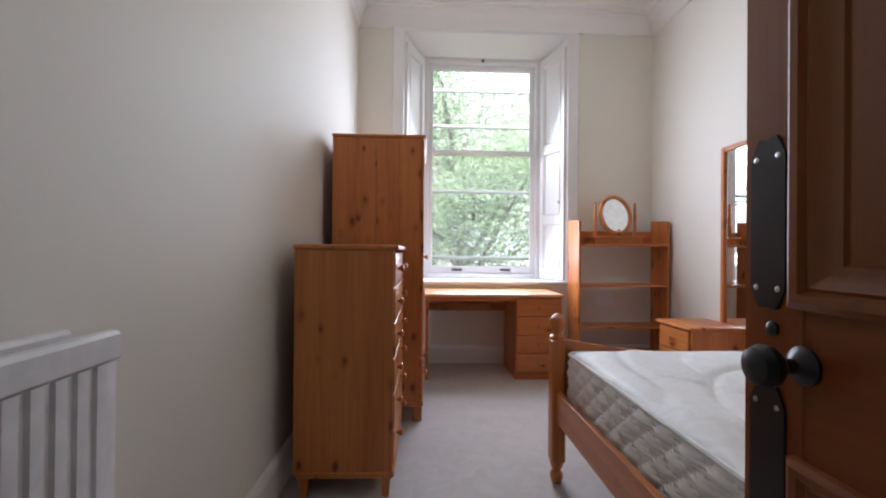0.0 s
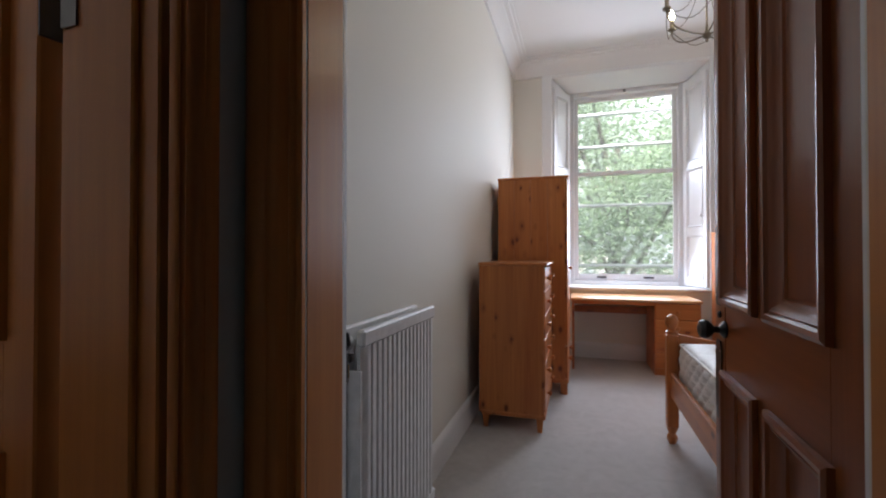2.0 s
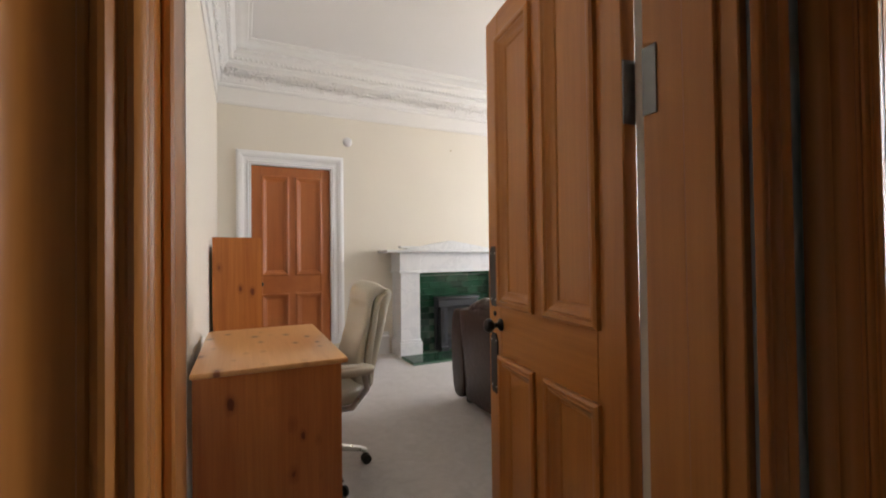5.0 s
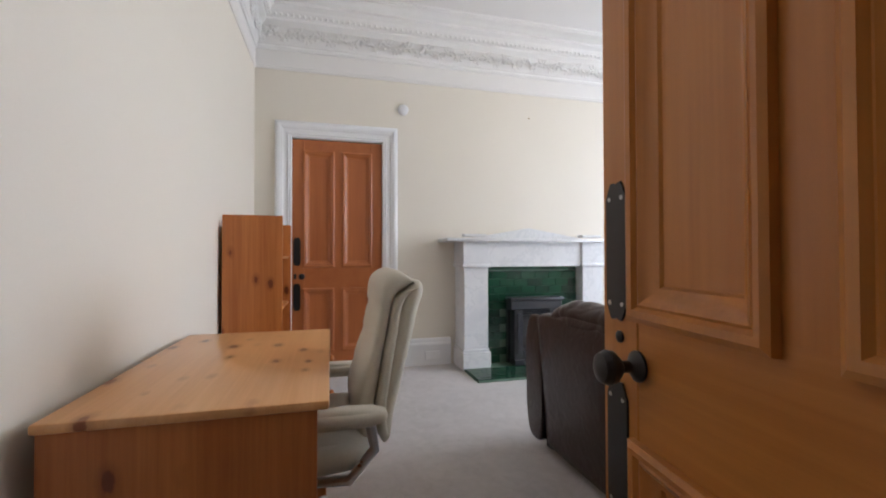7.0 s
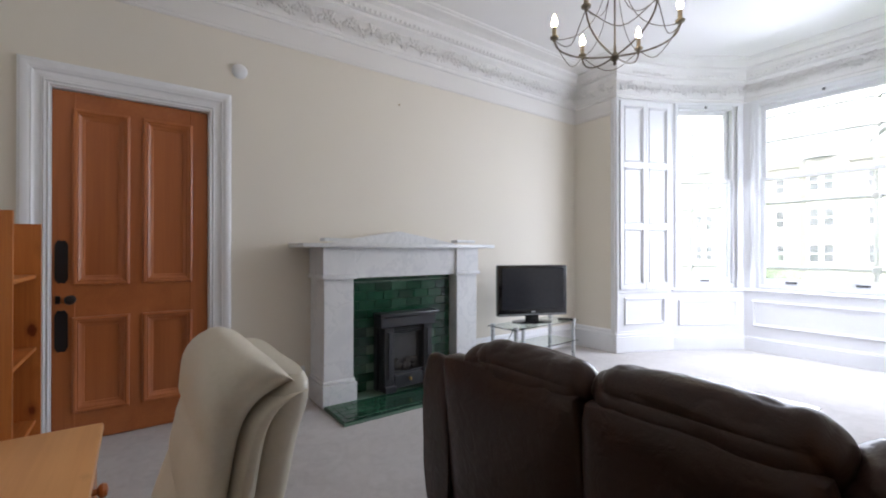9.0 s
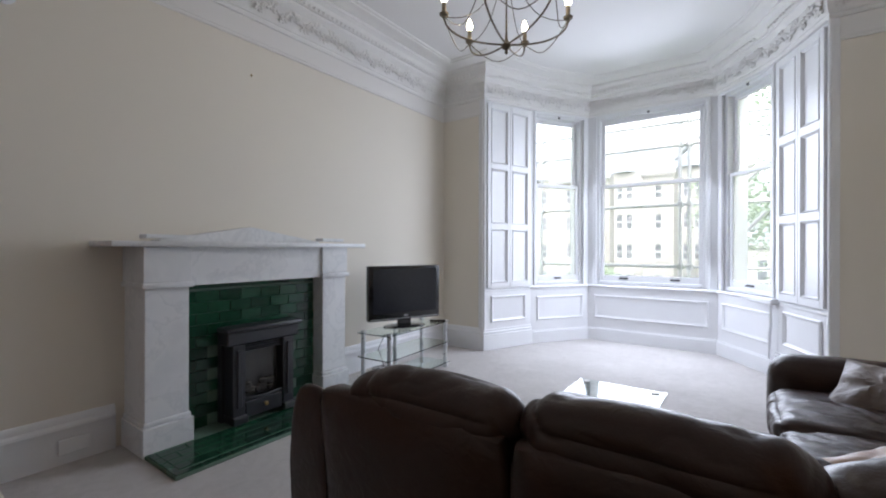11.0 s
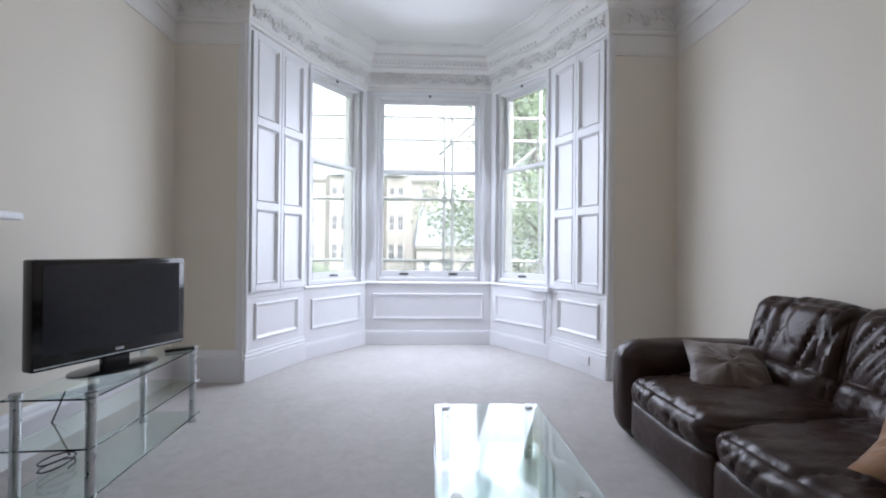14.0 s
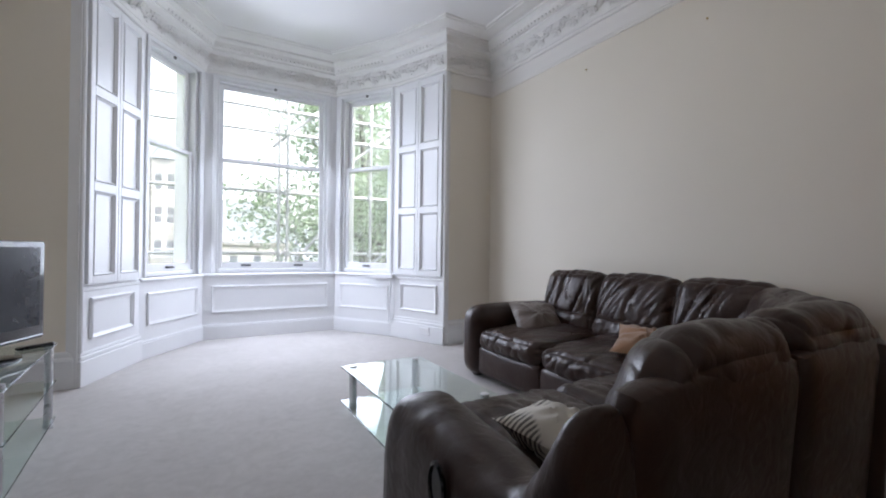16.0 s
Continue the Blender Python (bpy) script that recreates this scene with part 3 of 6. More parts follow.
# ---- bedroom window recess ----
SX0, SX1, SY = 0.47, 1.735, 4.50
bm = B()
prism(bm, [(WX0, BN - 0.002), (SX0, SY), (SX0, 4.72), (WX0 - 0.01, 4.72)], WZ0, WZ1)
setting("trim_splay_west", bm, GLOSS, "white window splay", "splay")
bm = B()
prism(bm, [(WX1, BN - 0.002), (WX1 + 0.01, 4.72), (SX1, 4.72), (SX1, SY)], WZ0, WZ1)
setting("trim_splay_east", bm, GLOSS, "white window splay behind the shutter", "splay")
vs = [(WX0, BN - 0.002, WZ1), (WX1, BN - 0.002, WZ1), (SX1, SY, 3.07), (SX0, SY, 3.07)]
bm = B()
lo = [bm.verts.new(v) for v in vs]
hi = [bm.verts.new((v[0], v[1], WZ1 + 0.01)) for v in vs]
bm.faces.new(lo)
bm.faces.new(hi[::-1])
for k in range(4):
    bm.faces.new((lo[k], lo[(k + 1) % 4], hi[(k + 1) % 4], hi[k]))
setting("trim_soffit", bm, GLOSS, "white soffit over the bedroom window", "soffit")
ar = boxes(((WX0 - 0.11, BN - 0.02, 0.172), (WX0, BN, WZ1 + 0.11)), ((WX1, BN - 0.02, 0.172), (WX1 + 0.11, BN, WZ1 + 0.11)), ((WX0, BN - 0.02, WZ1), (WX1, BN, WZ1 + 0.11)), bev=0.006)
setting("trim_window_architrave", ar, GLOSS, "white architrave round the bedroom window", "architrave")
setting("window_sill_bedroom", box(B(), (WX0 + 0.003, BN - 0.04, WZ0), (WX1 - 0.003, 4.5, WZ0 + 0.03), 0.008), GLOSS, "white bedroom window sill", "sill")
mb = pose(0, SY, 0)
setting("wall_window_sides", boxes(((SX0, SY + 0.02, WZ0), (0.50, 4.72, WZ1)), ((1.71, SY + 0.02, WZ0), (SX1, 4.72, WZ1)), ((0.50, SY + 0.02, 3.09), (1.71, 4.72, WZ1))), GLOSS, "white window box lining")
sash_window("window_bedroom", mb, 0.545, 1.665, 0.83, 3.03, 2.10, 0.04, [0.85, 1.36])
for nm, a, b in (("east", (SX1 - 0.003, SY - 0.01), (WX1 - 0.003, BN + 0.01)), ("west", (WX0 + 0.003, BN + 0.01), (SX0 + 0.003, SY - 0.01))):
    m, ln = wall_frame(a, b)
    sh = thing("window_shutter", m, "white panelled shutter folded into the window splay", "shutter", "bedroom shutters")
    part("shutter_frame", boxes(((0, -0.03, 0.79), (0.05, 0, 3.05)), ((ln - 0.05, -0.03, 0.79), (ln, 0, 3.05)), *[((0.05, -0.03, z), (ln - 0.05, 0, z + 0.09)) for z in (0.79, 1.34, 2.06, 2.96)], bev=0.003), GLOSS, sh)
    for z0, z1 in ((0.88, 1.34), (1.43, 2.06), (2.15, 2.96)):
        pb = boxes(((0.05, -0.012, z0), (ln - 0.05, 0, z1)))
        moulding_ring(pb, 0.05, z0, ln - 0.05, z1, 0.02, 0.02, -0.012)
        part("panel", pb, GLOSS, sh)
    part("shutter_knob", lathe(B(), [(0.006, 0), (0.008, 0.012), (0.016, 0.02), (0.014, 0.032), (0.001, 0.036)], n=10, m=pose(ln * 0.85, -0.03, 1.55, 90)), GLOSS, sh)


# ---- doors ----
def scroll_plate(h, w=0.064, t=0.004):
    """A finger plate with scalloped ends, in x (across), z (up), standing to -y."""
    pts = []
    for k in range(13):
        a = math.pi * k / 12
        r = 1.0 + 0.13 * math.cos(6 * a)
        pts.append((w / 2 * math.cos(a) * min(1, 0.72 + 0.28 * r), h / 2 - 0.035 + 0.035 * math.sin(a) * r))
    pts += [(-x, -z) for x, z in pts]
    bm = B()
    f = [bm.verts.new((x, -t, z)) for x, z in pts]
    b = [bm.verts.new((x, 0, z)) for x, z in pts]
    bm.faces.new(f)
    for k in range(len(pts)):
        bm.faces.new((f[k], f[(k + 1) % len(pts)], b[(k + 1) % len(pts)], b[k]))
    return bm


def door_leaf(d, w, h, up, across, plates=True, both=True):
    """A four-panel door: hinge edge at x = 0, latch edge at x = w, thickness along y."""
    t, st, mu = 0.044, 0.112, 0.10
    x0, x1, xa, xb = st, w - st, w / 2 - mu / 2, w / 2 + mu / 2
    zs = (0.20, 0.775, 1.005, h - 0.12)
    for a, b in ((0, st), (w - st, w)):
        part("stile", box(B(), (a, 0, 0.008), (b, t, h), 0.004), up, d)
    for a, b in ((0.008, zs[0]), (zs[1], zs[2]), (zs[3], h)):
        part("rail", boxes(((x0, 0.001, a), (x1, t - 0.001, b))), across, d)
    for a, b in ((zs[0], zs[1]), (zs[2], zs[3])):
        part("muntin", boxes(((xa, 0.001, a), (xb, t - 0.001, b))), up, d)
        for c, e in ((x0, xa), (xb, x1)):
            pb = boxes(((c, 0.016, a), (e, t - 0.016, b)))
            p = part("panel", pb, up, d)
            for side in (0, 1):
                mm = B()
                prof = [(-0.016, 0.0), (-0.015, 0.012), (-0.006, 0.017), (0.004, 0.015), (0.010, 0.007), (0.014, 0.009), (0.022, 0.004), (0.034, -0.008), (0.042, -0.0105), (0.046, -0.0155), (0.048, -0.016)]
                cs, ins = [(c, a), (e, a), (e, b), (c, b)], [(1, 1), (-1, 1), (-1, -1), (1, -1)]
                rings = [[mm.verts.new((cu + su * o, -hh if side == 0 else t + hh, cz + sz * o)) for o, hh in prof] for (cu, cz), (su, sz) in zip(cs, ins)]
                for i in range(4):
                    for k in range(len(prof) - 1):
                        mm.faces.new((rings[i][k], rings[(i + 1) % 4][k], rings[(i + 1) % 4][k + 1], rings[i][k + 1]))
                part("moulding", mm, up, p)
    kz, kx = 0.915, w - 0.112
    for side in ((0, 1) if both else (0,)):
        m = pose(kx, 0, kz, 90) if side == 0 else pose(kx, t, kz, -90)
        kn = part("knob", lathe(B(), [(0.026, 0), (0.026, 0.004), (0.018, 0.010), (0.010, 0.016), (0.010, 0.030), (0.018, 0.036), (0.027, 0.046), (0.029, 0.056), (0.024, 0.068), (0.010, 0.074), (0.001, 0.075)], n=20, m=m), BLACK_IRON, d, "black iron door knob")
        esc = lathe(B(), [(0.011, 0), (0.011, 0.004), (0.004, 0.008), (0.001, 0.008)], n=10, m=(pose(kx + 0.052, 0, kz + 0.040, 90) if side == 0 else pose(kx + 0.052, t, kz + 0.040, -90)))
        part("keyhole_cover", esc, BLACK_IRON, d)
        if plates:
            for z, hh in ((1.108, 0.25), (0.75, 0.25)):
                pm = pose(w - 0.052, -0.0005, z) if side == 0 else pose(w - 0.052, t + 0.0005, z, 0, 0, 180)
                fp = part("finger_plate", scroll_plate(hh), BLACK_IRON, d, "black finger plate with scalloped ends", pm)
                for sx in (-0.02, 0.02):
                    for sz in (-hh / 2 + 0.03, hh / 2 - 0.03):
                        part("screw", lathe(B(), [(0.0045, 0), (0.0045, 0.001), (0.001, 0.0022)], n=8, m=pm @ pose(sx, -0.004, sz, 90)), CHROME, fp)
    return d


def hinge_pair(d, zs):
    """Butt hinges: one leaf on the door's edge, one turned back on the frame."""
    for z in zs:
        b = boxes(((-0.0035, 0.004, z), (0.0, 0.044, z + 0.16)))
        for k in range(5):
            lathe(b, [(0.008, 0), (0.008, 0.029)], n=8, m=pose(-0.008, 0.002, z + k * 0.032))
        part("hinge", b, STEEL, d, "dull steel butt hinge")


d = tagged(new("door_1"), "varnished pine four-panel door, standing open", "door", kind="structure")
d.matrix_world = pose(-0.290, -0.330, 0, 0, 0, 173.2)
door_leaf(d, 0.812, 2.185, DOORWOOD, DOORWOOD_H)
hinge_pair(d, (0.25, 1.52))
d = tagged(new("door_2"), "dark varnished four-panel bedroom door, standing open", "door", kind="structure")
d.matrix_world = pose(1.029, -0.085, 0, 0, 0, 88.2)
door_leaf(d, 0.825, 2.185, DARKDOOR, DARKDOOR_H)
hinge_pair(d, (0.25, 1.75))
d = tagged(new("door_3"), "closed reddish pine four-panel door beside the bookcase", "door", kind="structure")
d.matrix_world = pose(W - 0.075, PD1 - 0.004, 0, 0, 0, -90)
door_leaf(d, 0.846, 2.21, REDWOOD, REDWOOD_H, both=False)
# its visible furniture faces the room
kx = 0.846 - 0.062
part("knob", lathe(B(), [(0.026, 0), (0.026, 0.004), (0.018, 0.010), (0.010, 0.016), (0.010, 0.030), (0.018, 0.036), (0.027, 0.046), (0.029, 0.056), (0.024, 0.068), (0.010, 0.074), (0.001, 0.075)], n=20, m=pose(kx - 0.03, 0.044, 0.905, -90)), BLACK_IRON, d, "black iron door knob")
part("latch", box(B(), (kx + 0.02, 0.044, 0.88), (kx + 0.045, 0.054, 0.93), 0.004), BLACK_IRON, d, "small black snib")
for z, hh in ((1.14, 0.27), (0.71, 0.26)):
    part("finger_plate", scroll_plate(hh), BLACK_IRON, d, "black finger plate with scalloped ends", pose(kx + 0.016, 0.0445, z, 0, 0, 180))
part("hinge", boxes(((-0.008, 0.04, 1.75), (0.004, 0.052, 1.9))), STEEL, d)


def architrave(name, m, u0, u1, h, wide, material, label, proud=0.03, left=1.0):
    """A stepped moulding round an opening; on the wall plane v = 0, standing to -v."""
    shape = ((0, 0), (0, 0.34), (0.02, 0.44), (0.05, 0.50), (0.08, 0.44), (0.10, 0.30), (0.125, 0.28), (0.14, 0.44), (0.17, 0.56), (0.20, 0.56), (0.23, 0.44), (0.245, 0.34),
             (0.26, 0.40), (0.29, 0.40), (0.30, 0.34), (0.38, 0.31), (0.46, 0.36), (0.52, 0.48), (0.555, 0.64), (0.56, 0.76), (0.60, 0.77), (0.605, 0.70), (0.65, 0.80), (0.72, 0.95), (0.80, 1.0), (0.88, 0.95), (0.94, 0.80), (0.97, 0.66), (1, 0.62), (1, 0))
    prof = [(wide * a, proud * b) for a, b in shape]
    bm = B()
    stations = [(u0, 0.0, -1, 0), (u0, h, -1, 1), (u1, h, 1, 1), (u1, 0.0, 1, 0)]
    rings = [[bm.verts.new((u + su * o, -p, z + sz * o)) for o, p in prof] for u, z, su, sz in ((a, b, (c * left if c < 0 else c), e) for a, b, c, e in stations)]
    for a, b in zip(rings, rings[1:]):
        for k in range(len(prof) - 1):
            bm.faces.new((a[k], a[k + 1], b[k + 1], b[k]))
    return setting(name, bm, material, label, "architrave", m=m)


def along(x, y, rz):
    return pose(x, y, 0, 0, 0, rz)


# west wall: u runs to -y when seen from the room, v points to -x
architrave("trim_door_west", along(W, PD1, 90) @ pose(0, 0, 0), PD0 - PD1, 0.0, PDH, 0.145, GLOSS, "white moulded door architrave", 0.035)
setting("trim_door_west_lining", boxes(((W - 0.25, PD0, 0), (W - 0.0, PD0 + 0.004, PDH)), ((W - 0.25, PD1 - 0.004, 0), (W, PD1, PDH)), ((W - 0.25, PD0, PDH - 0.006), (W, PD1, PDH))), GLOSS, "white door lining", "lining")
# living room doorway
LJ0, LJ1 = -1.31, -0.372
ll = setting("trim_living_lining", boxes(((E + 0.042, LJ1, 0), (-0.02, LD1, DOOR_H)), ((E, LD0, 0), (-0.02, LJ0, DOOR_H)), ((E, LD0, DOOR_H - 0.025), (-0.02, LD1, DOOR_H)), ((-0.13, LJ1 - 0.012, 0), (-0.06, LJ1, DOOR_H - 0.025)), ((-0.13, LJ0, 0), (-0.06, LJ0 + 0.012, DOOR_H - 0.025)), bev=0.003), DOORWOOD, "varnished pine door lining", "lining")
for z in (0.25, 1.52):
    part("hinge_leaf", boxes(((E + 0.044, LJ1 - 0.004, z), (E + 0.082, LJ1 - 0.001, z + 0.16)), bev=0.001), STEEL, ll, "dull steel hinge leaf")
architrave("trim_living_hall_side", along(0, LJ0, 90) @ Matrix.Identity(4), 0.0, LJ1 - LJ0, DOOR_H - 0.03, 0.07, DOORWOOD, "varnished moulded pine architrave", 0.035, 2.4)
architrave("trim_living_room_side", along(E, LJ1 + 0.06, -90), 0.0, LJ1 - LJ0 + 0.06, DOOR_H - 0.03, 0.12, GLOSS, "white moulded door architrave", 0.03)
# bedroom doorway
setting("trim_bedroom_lining", boxes(((BD0 - 0.02, -0.208, 0), (BD0 + 0.001, -0.084, DOOR_H)), ((BD1 - 0.001, -0.208, 0), (BD1 + 0.02, -0.084, DOOR_H)), ((BD0 - 0.02, -0.208, DOOR_H - 0.02), (BD1 + 0.02, -0.084, DOOR_H)), bev=0.003), DOORWOOD, "varnished pine door lining", "lining")
architrave("trim_bedroom_hall_side", along(BD0, -0.21, 0), 0.0, BD1 - BD0, DOOR_H - 0.02, 0.115, DOORWOOD, "varnished moulded pine architrave", 0.03)
architrave("trim_bedroom_room_side", along(BD1, BS, 180), 0.0, BD1 - BD0, DOOR_H - 0.02, 0.11, GLOSS, "white moulded door architrave", 0.03)
lk = thing("lock_keep", pose(BD0 + 0.002, -0.09, 0.915), "worn brass and black latch keep on the door frame", "latch keep")
part("keep_body", box(B(), (-0.042, 0.036, -0.050), (-0.016, 0.056, 0.020), 0.004), BLACK_IRON, lk)
part("keep_staple", tube(B(), [(-0.030, 0.046, 0.060), (-0.018, 0.050, 0.055), (-0.016, 0.052, 0.035), (-0.026, 0.050, 0.018)], 0.006, 8), BLACK_IRON, lk)
part("keep_strike", box(B(), (-0.040, 0.055, -0.042), (-0.018, 0.062, -0.010), 0.002), BRASS, lk)

# ---- outside ----
SANDSTONE = mottled("pale_sandstone", (0.205, 0.198, 0.186), (0.25, 0.242, 0.226), 0.85, 0.4, 8, 0.3, 0.01)
SLATE = mottled("grey_slate", (0.13, 0.145, 0.165), (0.18, 0.195, 0.22), 0.7, 0.8, 6, 0.3, 0.01)
DARKGLASS = plain("dark_window_glass", (0.05, 0.06, 0.07), 0.1)
GRASS = mottled("rough_grass", (0.05, 0.09, 0.025), (0.09, 0.13, 0.04), 0.9, 0.5, 30, 0.4, 0.02)
BARK = mottled("tree_bark", (0.05, 0.04, 0.03), (0.11, 0.09, 0.07), 0.9, 3, 40, 0.6, 0.02)
# leaf greens are paled past natural foliage to paint in the outdoor haze
LEAF, lt_, lb_ = node_mat("haze_paled_leaves")
li = lt_.nodes.new("ShaderNodeNewGeometry")
lt_.links.new(ramp(lt_, li.outputs["Random Per Island"], [(0.0, (0.19, 0.26, 0.15)), (0.6, (0.28, 0.36, 0.23)), (1.0, (0.37, 0.46, 0.32))]), lb_.inputs["Base Color"])
lb_.inputs["Roughness"].default_value = 0.55
lb_col = lb_.inputs["Base Color"].links[0].from_socket
ltr = lt_.nodes.new("ShaderNodeBsdfTranslucent")
lmx = lt_.nodes.new("ShaderNodeMixShader")
lmx.inputs[0].default_value = 0.6
lt_.links.new(lb_col, ltr.inputs["Color"])
lt_.links.new(lb_.outputs[0], lmx.inputs[1])
lt_.links.new(ltr.outputs[0], lmx.inputs[2])
lt_.links.new(lmx.outputs[0], lt_.nodes["Material Output"].inputs["Surface"])
GALV = plain("galvanised_tube", (0.45, 0.46, 0.47), 0.45, 0.6)
BOARD = wood("scaffold_board", (0.38, 0.30, 0.20), (0.26, 0.20, 0.13), 0, 0.0, 0.8)
GZ = -4.6
gm = B()
bmesh.ops.create_grid(gm, x_segments=1, y_segments=1, size=900, matrix=Matrix.Translation((0, 300, GZ)))
tagged(solid("ground", gm, GRASS), "grass verge and gardens below the windows", "ground", kind="structure")
ROADM = mottled("asphalt", (0.045, 0.045, 0.047), (0.06, 0.06, 0.062), 0.9, 0.6, 60, 0.3, 0.01)
tagged(solid("road", boxes(((-120, 12, GZ), (120, 21, GZ + 0.03))), ROADM), "grey asphalt street", "road", kind="structure")


def tenement(m, cols, floors, w, bay_at, label):
    """A sandstone terrace front: storeys, sash windows with surrounds, a canted bay, slate roof, chimneys."""
    h = thing("apartment_building", m, label, "building")
    sh = 3.5
    top = floors * sh + 0.6
    wall = boxes(((0, 0, 0), (w, 9, top)))
    for f in range(1, floors + 1):
        box(wall, (-0.05, -0.08, f * sh + 0.25), (w + 0.05, 0, f * sh + 0.42))
    box(wall, (-0.15, -0.25, top - 0.25), (w + 0.15, 0, top))
    part("wall", wall, SANDSTONE, h, smooth=False)
    rf = B()
    vs = [rf.verts.new(v) for v in ((-0.2, -0.3, top), (w + 0.2, -0.3, top), (w + 0.2, 9.3, top), (-0.2, 9.3, top), (0.5, 4.5, top + 4.2), (w - 0.5, 4.5, top + 4.2))]
    for f in ((0, 1, 5, 4), (2, 3, 4, 5), (1, 2, 5), (3, 0, 4), (3, 2, 1, 0)):
        rf.faces.new([vs[k] for k in f])
    roof = part("roof", rf, SLATE, h, smooth=False)
    for x in (1.0, w - 2.2):
        ch = boxes(((x, 3.9, top + 2.5), (x + 1.2, 5.1, top + 5.4)), ((x - 0.1, 3.8, top + 5.4), (x + 1.3, 5.2, top + 5.6)))
        for k in range(3):
            lathe(ch, [(0.13, 0), (0.11, 0.6)], n=8, m=pose(x + 0.25 + 0.35 * k, 4.5, top + 5.6))
        part("chimney", ch, SANDSTONE, roof)
    step = w / cols
    for f in range(floors):
        z = f * sh + 1.15
        for c in range(cols):
            x = (c + 0.5) * step
            for off in ((-0.55, 0.55) if c in bay_at else (0.0,)):
                y = -0.9 if c in bay_at else 0.0
                win = part("window", boxes(((x + off - 0.52, y - 0.03, z - 0.12), (x + off - 0.42, y + 0.02, z + 1.85)), ((x + off + 0.42, y - 0.03, z - 0.12), (x + off + 0.52, y + 0.02, z + 1.85)), ((x + off - 0.42, y - 0.03, z + 1.72), (x + off + 0.42, y + 0.02, z + 1.85)), ((x + off - 0.56, y - 0.07, z - 0.16), (x + off + 0.56, y + 0.02, z))), SANDSTONE, h, smooth=False)
                part("pane", boxes(((x + off - 0.42, y - 0.008, z), (x + off + 0.42, y - 0.004, z + 1.72))), DARKGLASS, win, smooth=False)
                part("frame", boxes(((x + off - 0.42, y - 0.02, z + 0.83), (x + off + 0.42, y - 0.009, z + 0.90)), ((x + off - 0.42, y - 0.02, z), (x + off - 0.36, y - 0.009, z + 1.72)), ((x + off + 0.36, y - 0.02, z), (x + off + 0.42, y - 0.009, z + 1.72)), ((x + off - 0.36, y - 0.02, z), (x + off + 0.36, y - 0.009, z + 0.06))), GLOSS, win, smooth=False)
    for c in bay_at:
        x = (c + 0.5) * step
        part("bay", prism(B(), [(x - 1.9, 0.0), (x - 1.15, -0.9), (x + 1.15, -0.9), (x + 1.9, 0.0)], 0, top + 0.3), SANDSTONE, h, smooth=False)
        part("bay_roof", lathe(B(), [(1.9, 0), (1.75, 0.15), (0.05, 2.4)], n=8, m=pose(x, 0.4, top + 0.3)), SLATE, h)
    return h


tenement(pose(-29, 54, GZ), 8, 4, 28, (1, 4, 6), "pale sandstone tenement terrace with slate roof and bays")
tenement(pose(-66, 34, GZ, 0, 0, 28), 9, 4, 34, (1, 4, 7), "pale sandstone tenement at the street corner")
tenement(pose(1.5, 50, GZ, 0, 0, -4), 4, 1, 14, (1,), "low pale stone house with a grey slate roof")
tenement(pose(16, 60, GZ, 0, 0, -10), 8, 3, 30, (1, 4), "pale stone terrace far behind the trees")

tenement(pose(-3.4, 42, GZ - 1.4, 0, 0, 4), 4, 2, 8, (), "low stone house with a slate roof across the street")


